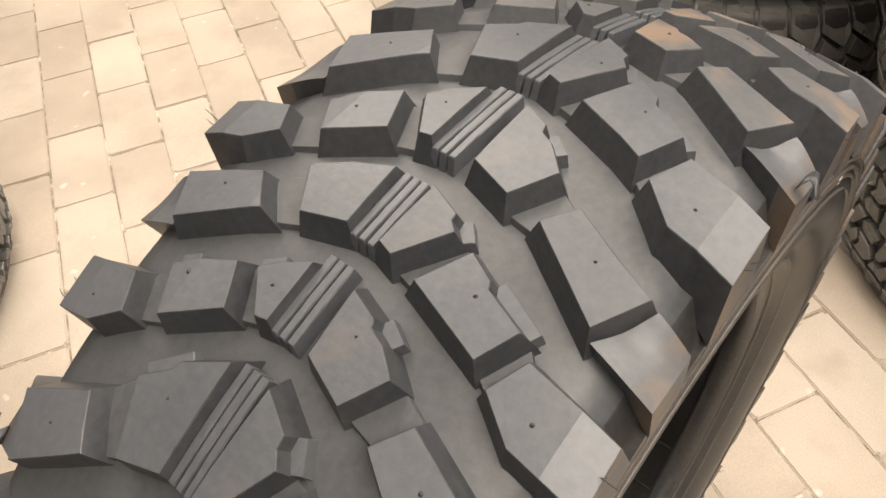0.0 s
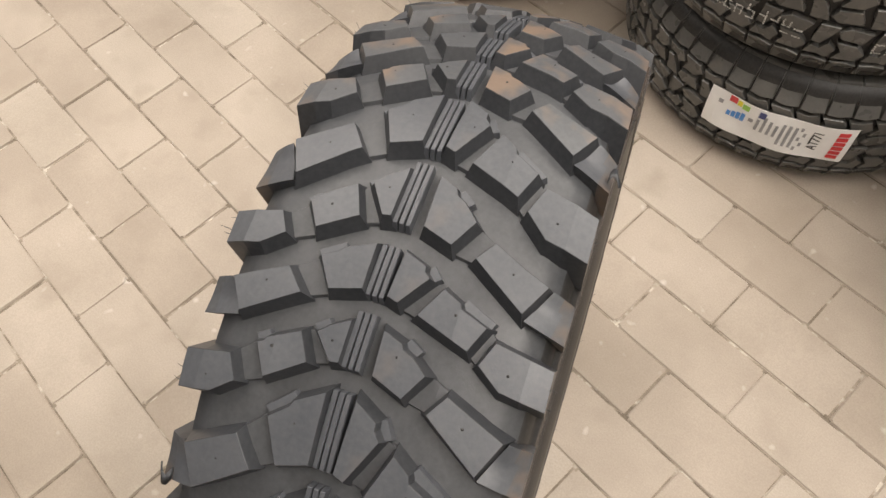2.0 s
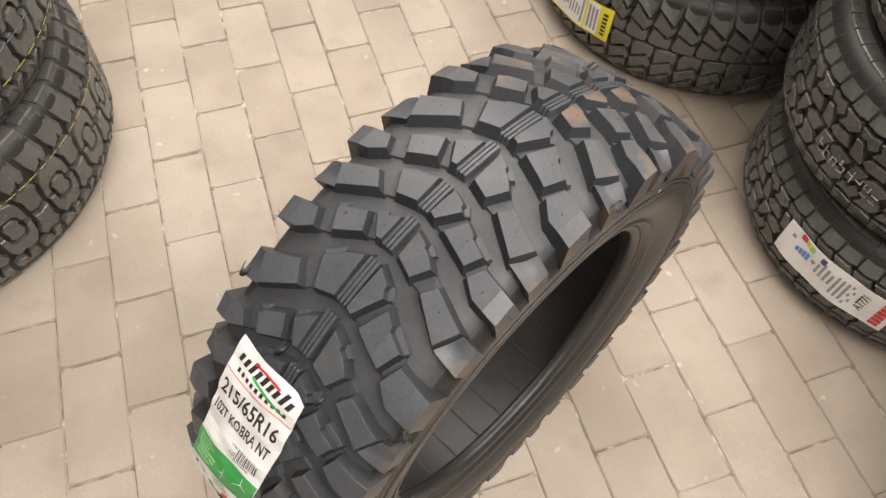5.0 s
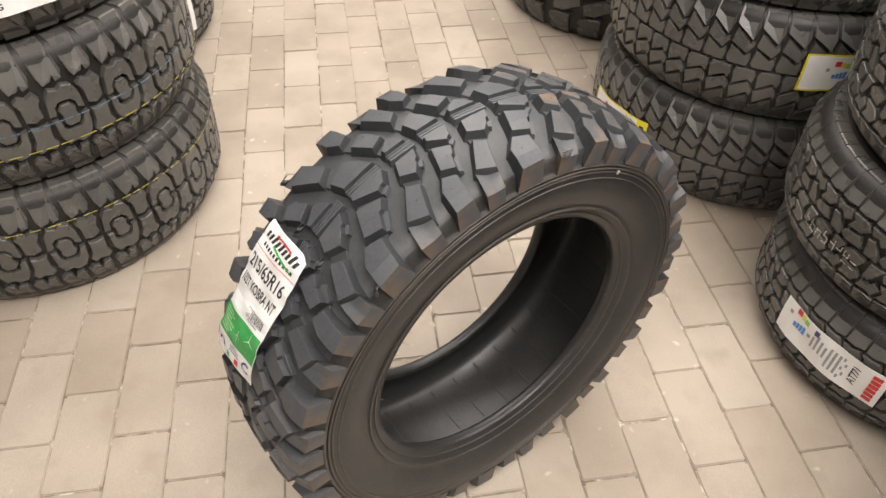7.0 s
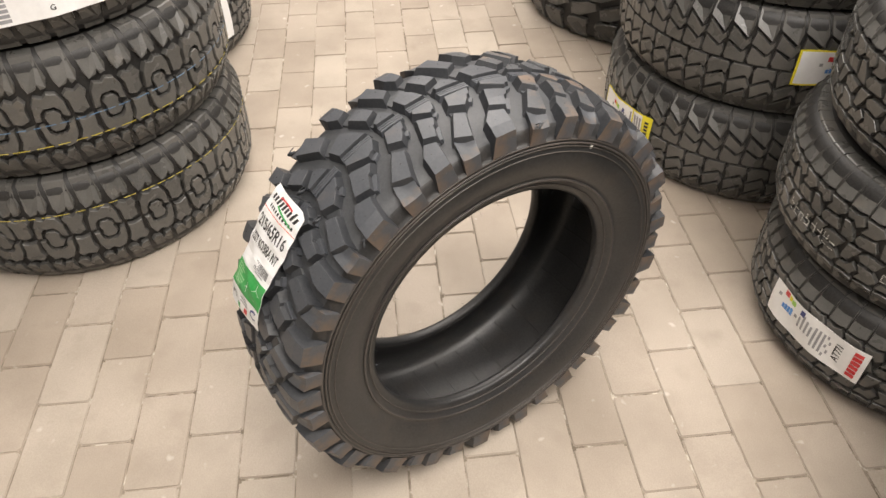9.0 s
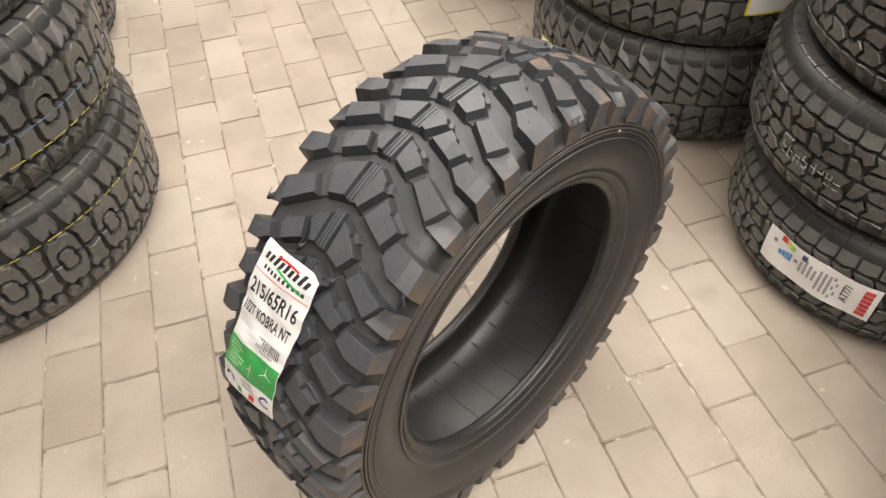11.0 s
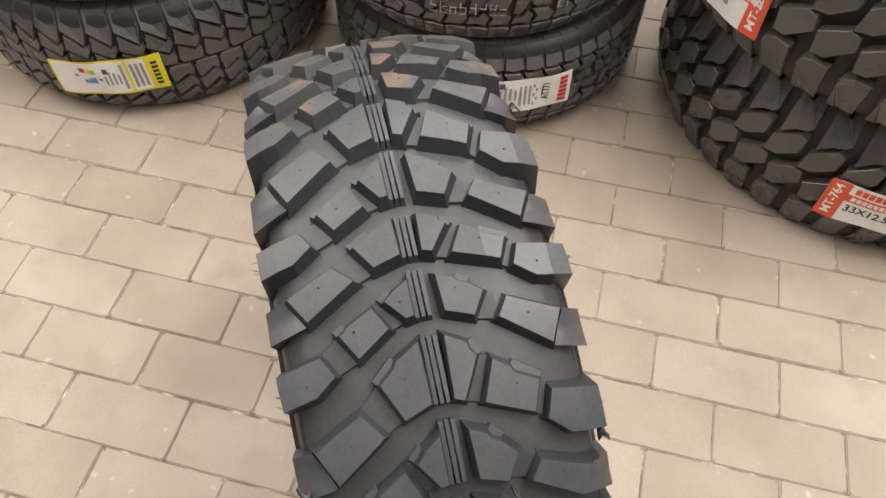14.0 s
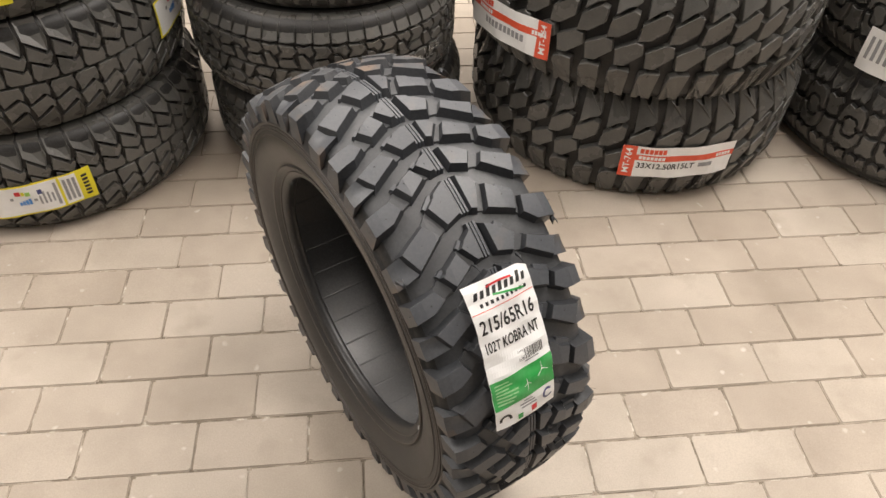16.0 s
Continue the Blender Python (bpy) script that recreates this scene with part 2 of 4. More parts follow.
    if f.normal.dot(Vector((c.x, c.y, 0))) < 0:
        bmesh.ops.reverse_faces(bm, faces=bm.faces[:])
    for e in bm.edges:
        if not all(q.smooth for q in e.link_faces) or all(abs(abs(v.co.z) - 0.096) < 1e-5 for v in e.verts):
            e.smooth = False


# ---- setting ----
floor = new("floor", mesh_from(slab(-5, -4.5, -0.12, 4.5, 5, -0.0028), "floor", JOINT))
tagged(floor, "beige concrete block paving with sandy joints", "floor", kind="structure")
for name, box in (("wall_north", (-5, 5, -0.12, 4.5, 5.2, 3.6)), ("wall_south", (-5, -4.7, -0.12, 4.5, -4.5, 3.6)), ("wall_west", (-5.2, -4.7, -0.12, -5, 5.2, 3.6)), ("wall_east", (4.5, -4.7, -0.12, 4.7, 5.2, 3.6))):
    tagged(new(name, mesh_from(slab(*box), name, WALL)), "plain grey painted wall of the showroom", "wall", kind="structure")
tagged(new("ceiling", mesh_from(slab(-5.2, -4.7, 3.6, 4.7, 5.2, 3.75), "ceiling", CEILING)), "plain white painted showroom ceiling", "ceiling", kind="structure")


# ---- the standing tyre ----
TYRE_R = 0.344
TYRE_X, TYRE_Y, TYRE_HEADING = -0.242, 0.110, 117.3
CROWN = [(0.0, 0.3435), (0.05, 0.342), (0.096, 0.3345), (0.112, 0.3285), (0.13, 0.322)]
BASE = [(0.0, 0.3310), (0.05, 0.3298), (0.085, 0.3240), (0.1, 0.3160), (0.1055, 0.305), (0.1085, 0.2995), (0.13, 0.296)]
OUTER = [(0.0, 0.3310), (0.05, 0.3298), (0.085, 0.3240), (0.1, 0.3160), (0.1055, 0.303), (0.1075, 0.297), (0.1095, 0.2965), (0.1098, 0.293), (0.1082, 0.291), (0.1095, 0.28), (0.11, 0.268), (0.1075, 0.252), (0.1, 0.234), (0.0965, 0.2285), (0.0985, 0.2265), (0.0985, 0.223), (0.094, 0.2205), (0.0905, 0.212), (0.0885, 0.2055)]
INNER = [(0.084, 0.2035), (0.076, 0.2032), (0.0715, 0.2065), (0.0725, 0.213), (0.078, 0.222), (0.089, 0.242), (0.0975, 0.262), (0.0985, 0.277), (0.094, 0.293), (0.08, 0.305), (0.05, 0.3115), (0.0, 0.3135)]
profile = OUTER + INNER + [(-w, r) for w, r in INNER[-2::-1]] + [(-w, r) for w, r in OUTER[:0:-1]]
tyre = new("tyre")
tyre.empty_display_size = 0.1
h = radians(TYRE_HEADING)
OVAL = 1.030  # standing unmounted, it has gone slightly oval
LEAN = -1.3  # and leans a little to one side
tyre.matrix_world = Matrix(((0, math.cos(h), -math.sin(h), TYRE_X), (0, math.sin(h), math.cos(h), TYRE_Y), (1, 0, 0, TYRE_R + 0.0022), (0, 0, 0, 1))) @ Matrix.Translation((0, -0.003, TYRE_R * math.sin(radians(LEAN)))) @ Matrix.Rotation(radians(LEAN), 4, "Y") @ Matrix.Diagonal((1, OVAL, 1, 1))
tagged(tyre, "new black off-road tyre with deep chunky tread blocks standing upright", "tyre")
carcass = part("carcass", lathe(profile, 144), SIDEWALL, tyre, "black carcass with ribbed sidewall and smooth bead", True)
carcass.data.materials.append(GROOVE_SHADE)
for face in carcass.data.polygons:
    if abs(face.center.z) < 0.104 and math.hypot(face.center.x, face.center.y) > 0.3155:
        face.material_index = 1
# faint ribs of the mould across the inner liner
ribs = bmesh.new()
for w0, w1, r0, r1 in ((-0.05, 0.0, 0.3112, 0.3132), (0.0, 0.05, 0.3132, 0.3112), (0.05, 0.08, 0.3112, 0.3047), (-0.08, -0.05, 0.3047, 0.3112)):
    vs = [ribs.verts.new(polar(r, d, w)) for w, r, d in ((w0, r0, 0), (w0, r0 - 0.0004, 0.3), (w1, r1 - 0.0004, 0.3), (w1, r1, 0), (w0, r0, 0.6), (w1, r1, 0.6))]
    ribs.faces.new((vs[0], vs[1], vs[2], vs[3]))
    ribs.faces.new((vs[1], vs[4], vs[5], vs[2]))
rib_mesh = mesh_from(ribs, "liner_rib", SIDEWALL)
for k in range(40):
    ob = new("liner_rib", rib_mesh)
    ob.parent = tyre
    ob.matrix_basis = pose(0, 0, 0, 0, 0, 9 * k + 2)
# a brownish moulding line runs round each sidewall
for side in (-1, 1):
    for r, thick, out in ((0.2945, 0.0020, 0.1080), (0.2892, 0.0017, 0.1084), (0.2845, 0.0014, 0.1080), (0.2765, 0.0010, 0.1086), (0.2255, 0.0022, 0.0972), (0.2150, 0.0012, 0.0905)):
        ring = [(side * out, r + thick), (side * (out + 0.0024), r + thick * 0.5), (side * (out + 0.0024), r - thick * 0.5), (side * out, r - thick)]
        part("moulding_line", lathe(ring, 144), MOULD, tyre, "thin brownish moulding line", True)

# One row of the tread is a short pitch or a long one; odd rows have a kite beside the centre and the wide
# shoulder block on one side, even rows on the other. (share of the pitch, w in mm)
ROW_P = {
    "centre_l": ((0.65, -7.5), (0.47, -22), (0.42, -24), (0.33, -29), (-0.03, -15), (0.0, -7.5)),
    "kite": ((0.64, 10), (0.52, 25), (0.45, 26.5), (0.39, 33), (0.2, 44), (-0.19, 33), (-0.02, 11.5)),
    "middle": ((0.31, -36), (0.08, -57), (0.02, -59), (-0.03, -64), (-0.46, -52), (-0.1, -26)),
    "shoulder": ((-0.4, -110), (-0.25, -77), (-0.6, -68), (-0.86, -84), (-0.98, -109)),
    "wide": ((0.07, 57), (-0.13, 78), (-0.29, 96), (-0.82, 84), (-0.25, 47)),
    "flank": ((-0.31, 97), (-0.37, 111), (-0.98, 111), (-0.84, 85)),
}
ROW_Q = {
    "centre_l": ((0.75, -9), (0.56, -29), (0.49, -31), (0.33, -43), (-0.14, -30), (0.0, -8)),
    "centre_r": ((0.76, 7), (0.6, 24), (0.52, 24.5), (0.43, 29), (-0.06, 14), (0.0, 5)),
    "middle": ((0.39, 37), (0.24, 50), (0.17, 51.5), (0.02, 69), (-0.4, 61), (-0.12, 25)),
    "shoulder": ((-0.11, 74), (-0.24, 110), (-0.86, 111), (-0.77, 83), (-0.5, 67)),
    "wide": ((-0.28, -95), (-0.08, -76), (0.09, -58), (-0.26, -43), (-0.78, -82)),
    "flank": ((-0.3, -96), (-0.36, -111), (-0.95, -111), (-0.8, -83)),
}
TIES = (
    (((0.43, 29), (-0.06, 14), (-0.12, 25), (0.39, 37)), ((0.02, 69), (-0.4, 61), (-0.5, 67), (-0.11, 74)), ((0.33, -43), (-0.14, -30), (-0.26, -43), (0.09, -58))),
    (((0.33, -30), (-0.03, -15), (-0.1, -26), (0.31, -36)), ((-0.03, -64), (-0.46, -52), (-0.6, -68), (-0.25, -77)), ((0.2, 44), (-0.19, 33), (-0.25, 47), (0.07, 57))),
)
# Four kinds of row; the blocks reach up by a share of their own pitch and down by a share of the row below.
SPAN = 360 / 359.1
PITCHES = tuple(p * SPAN for p in (10.0, 7.3, 7.8, 9.3))
REACH_UP = (10.2, 7.3, 6.9, 9.7)
REACH_DOWN = (9.2, 7.9, 7.2, 7.1)
ROWS = []
angle = -30.8
for k in (0, 1, 2, 3) * 5 + (2, 1) + (0, 1, 2, 3) * 5:
    ROWS.append((k, angle))
    angle += PITCHES[k]


def along(u, k):
    return u * (REACH_UP[k] if u > 0 else REACH_DOWN[k])


crown = lambda w: curve_at(CROWN, w)
ground_of_tread = lambda w: curve_at(BASE, w)
row_meshes = {}


def crown_normals(me):
    """Shade the top of a block as the even curve of the crown; the other faces stay flat."""
    normals = []
    for f in me.polygons:
        slope = (crown(abs(f.center.z) + 0.002) - crown(abs(f.center.z) - 0.002)) / 0.004 * (1 if f.center.z > 0 else -1)
        for i in f.vertices:
            co = me.vertices[i].co
            if f.use_smooth and not me.name.startswith("shoulder_scoop"):
                normals.append(Vector((co.x, co.y, -slope * math.hypot(co.x, co.y))).normalized())
            else:
                normals.append(Vector((0, 0, 0)))
    me.normals_split_custom_set(normals)


def shoulder_scoop(pts):
    """The hollow that runs from a wide block out to the edge of the sidewall."""
    bm = bmesh.new()
    (a0, w0), (a1, w1), (a2, w2), (a3, w3) = pts
    rows = []
    for i in range(7):
        s = i / 6
        inner = (a0 + (a3 - a0) * s, w0 + (w3 - w0) * s)
        outer = (a1 + (a2 - a1) * s, w1 + (w2 - w1) * s)
        col = []
        for j in range(7):
            q = j / 6
            a, w = inner[0] + (outer[0] - inner[0]) * q, inner[1] + (outer[1] - inner[1]) * q
            hollow = 0.0035 * math.sin(math.pi * min(max(s * 1.1 - 0.05, 0), 1)) * (1 - q * 0.6)
            r = crown(inner[1]) - 0.0045 - 0.0115 * q ** 1.25 - hollow
            col.append(bm.verts.new(polar(r, a, w)))
        rows.append(col)
    faces = [bm.faces.new((rows[i][j], rows[i + 1][j], rows[i + 1][j + 1], rows[i][j + 1])) for i in range(6) for j in range(6)]
    for f in faces:
        f.smooth = True
    rim = [rows[i][0] for i in range(7)] + [rows[6][j] for j in range(1, 7)] + [rows[i][6] for i in range(5, -1, -1)] + [rows[0][j] for j in range(5, 0, -1)]
    low = []
    for v in rim:
        turn = math.degrees(math.atan2(v.co.y, v.co.x))
        low.append(bm.verts.new(polar(min(ground_of_tread(v.co.z), math.hypot(v.co.x, v.co.y)) - 0.004, turn, max(-0.1105, min(0.1105, v.co.z)))))
    for i in range(len(rim)):
        j = (i + 1) % len(rim)
        bm.faces.new((rim[i], low[i], low[j], rim[j]))
    bmesh.ops.recalc_face_normals(bm, faces=bm.faces[:])
    for e in bm.edges:
        if not all(f.smooth for f in e.link_faces):
            e.smooth = False
    bm.normal_update()
    c = faces[17].calc_center_median()
    if faces[17].normal.dot(Vector((c.x, c.y, 0))) < 0:
        bmesh.ops.reverse_faces(bm, faces=bm.faces[:])
    return bm


JOGS = {"kite": 1, "centre_r": 1, "middle": 1, "centre_l": 1}  # where the upper edge of a block jogs, a half-high ledge fills the step
for k in range(4):
    for kind_of, poly in (ROW_Q if k % 2 == 0 else ROW_P).items():
        pts = [(along(u, k), max(-0.111, min(0.111, -w / 1000))) for u, w in poly]
        outer = kind_of in ("shoulder", "flank")
        if kind_of == "flank":
            bm = shoulder_scoop(pts)
        else:
            bm = bmesh.new()
            lug(bm, pts, crown, ground_of_tread, drawn_in=1.5)
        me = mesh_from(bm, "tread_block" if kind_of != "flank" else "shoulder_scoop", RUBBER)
        # dust on the tops, shade painted on the sides, the shoulder's outermost strip rubbed brown
        me.materials.append(SHADE_AND_FLAP_RUBBER)
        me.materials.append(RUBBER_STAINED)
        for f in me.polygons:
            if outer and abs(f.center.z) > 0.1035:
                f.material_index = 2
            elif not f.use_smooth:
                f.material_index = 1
        crown_normals(me)
        row_meshes[k, kind_of] = me
        if kind_of in JOGS and len(poly) >= 6:
            i = JOGS[kind_of]
            p, m, q = pts[i], pts[i + 1], pts[i + 2]
            out = Vector((q[1] - p[1], -(radians(q[0] - p[0]) * 0.343))).normalized()
            mid = Vector((radians(pts[i][0] - sum(c[0] for c in pts) / len(pts)) * 0.343, pts[i][1] - sum(c[1] for c in pts) / len(pts)))
            if out.dot(mid) < 0:
                out = -out
            reach = 0.0045
            shift = (math.degrees(out.x * reach / 0.343), out.y * reach)
            ledge = [p, (p[0] + shift[0] * 0.8, p[1] + shift[1] * 0.8), (q[0] + shift[0], q[1] + shift[1]), q, m]
            bm = bmesh.new()
            lug(bm, ledge, lambda w: crown(w) - 0.0062, ground_of_tread, (1.0, 0.8), chamfer=0.3)
            row_meshes[k, "ledge", kind_of] = mesh_from(bm, "ledge", RUBBER)
            crown_normals(row_meshes[k, "ledge", kind_of])
    # low bars that tie neighbouring blocks together
    for poly in TIES[k % 2]:
        bm = bmesh.new()
        lug(bm, [(along(u, k), -w / 1000) for u, w in poly], lambda w: ground_of_tread(w) + 0.0028, ground_of_tread, (2.0, 1.0), chamfer=0.3)
        row_meshes[k, "tie", poly[0]] = mesh_from(bm, "tie_bar", GROOVE_SHADE)
        crown_normals(row_meshes[k, "tie", poly[0]])
    # the thin ribs between the two centre blocks
    for w0, w1 in ((-7.8, -5.2), (-3.5, -0.9), (0.8, 3.4)):
        bm = bmesh.new()
        lug(bm, [(along(0.74, k), -w0 / 1000), (along(0.74, k), -w1 / 1000), (-0.1, -w1 / 1000), (-0.1, -w0 / 1000)], lambda w: crown(w) - 0.0042, ground_of_tread, (3.5, 0.5), chamfer=0.5)
        row_meshes[k, "rib", w0] = mesh_from(bm, "centre_rib", RUBBER)
        crown_normals(row_meshes[k, "rib", w0])
for k, angle in ROWS:
    for key, me in row_meshes.items():
        if key[0] == k:
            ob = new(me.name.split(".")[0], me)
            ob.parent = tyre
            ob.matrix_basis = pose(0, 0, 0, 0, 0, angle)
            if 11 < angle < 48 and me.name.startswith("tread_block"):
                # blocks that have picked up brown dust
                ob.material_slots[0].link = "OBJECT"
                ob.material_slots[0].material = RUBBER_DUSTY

# small vent marks moulded into the tops of the blocks
random.seed(12)
pips = bmesh.new()
for k, angle in ROWS:
    for kind_of, poly in (ROW_Q if k % 2 == 0 else ROW_P).items():
        if kind_of == "flank" or random.random() < 0.25:
            continue
        a = angle + along(sum(p[0] for p in poly) / len(poly) + random.uniform(-0.04, 0.04), k)
        w = -(sum(p[1] for p in poly) / len(poly) + random.uniform(-3, 3)) / 1000
        size = random.uniform(0.0006, 0.0011)
        ring = [polar(crown(w) + 0.0001, a + math.degrees(size * math.cos(q) / 0.34), w + size * math.sin(q)) for q in (0, 1.05, 2.1, 3.14, 4.19, 5.24)]
        tip = pips.verts.new(polar(crown(w) + 0.0009, a, w))
        vs = [pips.verts.new(p) for p in ring]
        for i in range(6):
            pips.faces.new((tip, vs[i], vs[(i + 1) % 6]))
part("vent_pips", pips, BASE_RUBBER, tyre)["kind"] = "stuff"
for name, turn, r, w, size in (("bead_sticker", -101.0, 0.2205, -0.0945, 0.008), ("moulding_nub", 29.0, 0.285, 0.1095, 0.005)):
    nub = bmesh.new()
    bmesh.ops.create_cube(nub, size=1, matrix=Matrix.Translation(polar(r, turn, -w)) @ Matrix.Rotation(radians(turn), 4, "Z") @ Matrix.Diagonal((size, size, size * 0.35, 1)))
    bmesh.ops.bevel(nub, geom=nub.edges[:], offset=size * 0.1, segments=1, affect="EDGES")
    part(name, nub, CHALK, tyre, "small pale rubber mark")


# ---- paper labels ----
def bent(bm, place):
    for v in bm.verts:
        v.co = place(v.co.x, v.co.y, v.co.z)


def sheet(x0, y0, x1, y1, z0, z1, steps):
    bm = bmesh.new()
    bmesh.ops.create_grid(bm, x_segments=max(steps, 1), y_segments=max(steps, 1), size=0.5)
    for v in bm.verts:
        v.co = Vector((x0 + (v.co.x + 0.5) * (x1 - x0), y0 + (v.co.y + 0.5) * (y1 - y0), z1))
    made = bmesh.ops.extrude_face_region(bm, geom=bm.faces[:])
    for v in made["geom"]:
        if isinstance(v, bmesh.types.BMVert):
            v.co.z = z0
    bmesh.ops.recalc_face_normals(bm, faces=bm.faces[:])
    return bm


def bars(rects, z0, z1, steps=2):
    bm = bmesh.new()
    for x0, y0, x1, y1 in rects:
        one = sheet(x0, y0, x1, y1, z0, z1, steps)
        me = bpy.data.meshes.new("bars")
        one.to_mesh(me)
        one.free()
        bm.from_mesh(me)
        bpy.data.meshes.remove(me)
    return bm


def lettering(text, x, y, size, width=None, z=0.0006, shear=0.0):
    """Flat letters whose left lower corner is at x, y; squeezed to a width where one is given."""
    curve = bpy.data.curves.new("letters", "FONT")
    curve.body, curve.size, curve.shear, curve.fill_mode = text, size, shear, "FRONT"
    curve.offset = size * 0.018
    curve.resolution_u = 3
    ob = bpy.data.objects.new("letters", curve)
    scene.collection.objects.link(ob)
    me = bpy.data.meshes.new_from_object(ob.evaluated_get(bpy.context.evaluated_depsgraph_get()))
    bm = bmesh.new()
    bm.from_mesh(me)
    xs = [v.co.x for v in bm.verts]
    k = width / (max(xs) - min(xs)) if width else 1.0
    left = min(xs)
    for v in bm.verts:
        v.co = Vector((x + (v.co.x - left) * k, y + v.co.y, z))
    bpy.data.objects.remove(ob)
    bpy.data.meshes.remove(me)
    return bm


def add_part(name, bm, mat, parent, place, label="", turn=None):
    if turn:
        bmesh.ops.transform(bm, matrix=turn, verts=bm.verts[:])
    bent(bm, place)
    ob = part(name, bm, mat, parent, label)
    if name in ("small_print", "maker_mark", "model_bars", "barcode", "blue_scale"):
        ob["kind"] = "stuff"
    return ob

# the tag on the tread: x along the tread's width, y round the tyre, from its upper left corner downwards
TAG_W, TAG_H = 0.087, 0.186


def tag_place(x, y, z):
    across, down = x / TAG_W, -y / TAG_H
    w = -0.0545 + x - 0.006 * down + 0.0015 * math.sin(5 * down)
    swell = 0.0035 * math.sin(3.1 * across) * (1 - 0.5 * down) + 0.0022 * math.sin(9.0 * down + 1.5 * across) + 0.0007 * math.sin(31 * down + 6 * across) + 0.0005 * math.sin(47 * down - 11 * across)
    r = 0.3515 + swell + z - 0.35 * max(abs(w) - 0.03, 0) ** 1.5
    return polar(r, -43.5 + math.degrees(y / 0.354), -w)


tag = part("paper_tag", bmesh.new(), PAPER)
tag.matrix_world = tyre.matrix_world.copy()
bm = sheet(0, -TAG_H, TAG_W, 0, 0, 0.0004, 26)
for v in bm.verts:
    # one upper corner is cut
    cut = 0.011 - (TAG_W - v.co.x) - (-v.co.y) * 0.9
    if cut > 0:
        v.co.y -= cut * 0.5
bent(bm, tag_place)
bm.to_mesh(tag.data)
bm.free()
tagged(tag, "white and green paper size tag stuck on the tyre tread", "label")
INKED = 0.0008


def on_tag(name, bm, mat, label=""):
    return add_part(name, bm, mat, tag, tag_place, label)


# the maker's mark: two rows of plain slanted bars with a red and a green sweep
marks = [(0.0095 + 0.0081 * k, -0.0190, 0.0142 + 0.0081 * k, -0.0105 + (0.0038 if k in (2, 4, 7) else 0.0)) for k in range(9)]
bm = bars(marks, INKED - 0.0002, INKED)
for v in bm.verts:
    v.co.x += 0.35 * (v.co.y + 0.015)
on_tag("maker_mark", bm, INK)
on_tag("maker_mark", bars([(0.0135 + 0.0067 * k, -0.0288, 0.0170 + 0.0067 * k, -0.0244) for k in range(10)], INKED - 0.0002, INKED), INK)
bm = bars([(0.028, -0.0090, 0.062, -0.0066)], INKED, INKED + 0.0002, 8)
for v in bm.verts:
    v.co.y -= 5.0 * (v.co.x - 0.045) ** 2
on_tag("red_sweep", bm, RED_INK, "red curved sweep")
bm = bars([(0.032, -0.0232, 0.074, -0.0208)], INKED, INKED + 0.0002, 8)
for v in bm.verts:
    v.co.y -= 0.2 * (v.co.x - 0.045)
on_tag("green_sweep", bm, GREEN_INK, "green curved sweep")
on_tag("red_rule", bars([(0.001, -0.0338, 0.086, -0.0330)], INKED - 0.0002, INKED, 10), ORANGE_INK)
on_tag("size_text", lettering("215/65R16", 0.0050, -0.0590, 0.0240, 0.0745, INKED), INK, "black tyre size lettering")
on_tag("load_text", lettering("102T", 0.0055, -0.0825, 0.0178, 0.0190, INKED), INK)
on_tag("model_text", lettering("KOBRA NT", 0.0280, -0.0830, 0.0195, 0.0515, INKED), INK)
random.seed(4)
code, x = [], 0.043
while x < 0.076:
    wide = random.choice((0.0005, 0.0007, 0.0012))
    code.append((x, -0.1080, x + wide, -0.0955))
    x += wide + random.choice((0.0009, 0.0014))
on_tag("barcode", bars(code, INKED - 0.0002, INKED, 1), INK, "black printed bar code")
on_tag("small_print", bars([(0.050, -0.1112, 0.070, -0.1096)], INKED - 0.0002, INKED, 1), GREY_INK)
bm = sheet(0.0004, -0.1560, TAG_W - 0.0004, -0.1195, INKED - 0.0003, INKED, 14)
for v in bm.verts:
    v.co.y += 0.05 * v.co.x if v.co.y > -0.13 else 0.02 * v.co.x
band = on_tag("green_band", bm, GREEN_INK, "green printed landscape band")
lines = [(0.005, -0.1255 - 0.0042 * k, 0.005 + random.uniform(0.016, 0.030), -0.1237 - 0.0042 * k) for k in range(7)]
add_part("small_print", bars(lines, INKED + 0.0001, INKED + 0.0003, 2), PALE_GREEN_INK, band, tag_place)
mills = bmesh.new()
for cx, cy, size in ((0.070, -0.129, 0.010), (0.047, -0.137, 0.006)):
    for turn in (95, 215, 335, 270):
        a = radians(turn)
        reach = size * (1.7 if turn == 270 else 1.0)
        tip, side = Vector((cx + reach * math.cos(a), cy + reach * math.sin(a), INKED + 0.0003)), Vector((-math.sin(a), math.cos(a), 0)) * 0.0005
        root = Vector((cx, cy, INKED + 0.0003))
        mills.faces.new([mills.verts.new(p) for p in (root - side, tip - side * 0.4, tip + side * 0.4, root + side)])
add_part("wind_turbine_drawing", mills, PAPER, band, tag_place, "white drawn wind turbines")
on_tag("flag_green", bars([(0.030, -0.1825, 0.037, -0.1745)], INKED - 0.0002, INKED, 1), GREEN_INK)
on_tag("flag_red", bars([(0.050, -0.1805, 0.058, -0.1725)], INKED - 0.0002, INKED, 1), RED_INK)
on_tag("small_print", bars([(0.036, -0.1690, 0.058, -0.1672), (0.034, -0.1645, 0.056, -0.1628), (0.040, -0.1605, 0.052, -0.1592)], INKED - 0.0002, INKED, 1), GREY_INK)
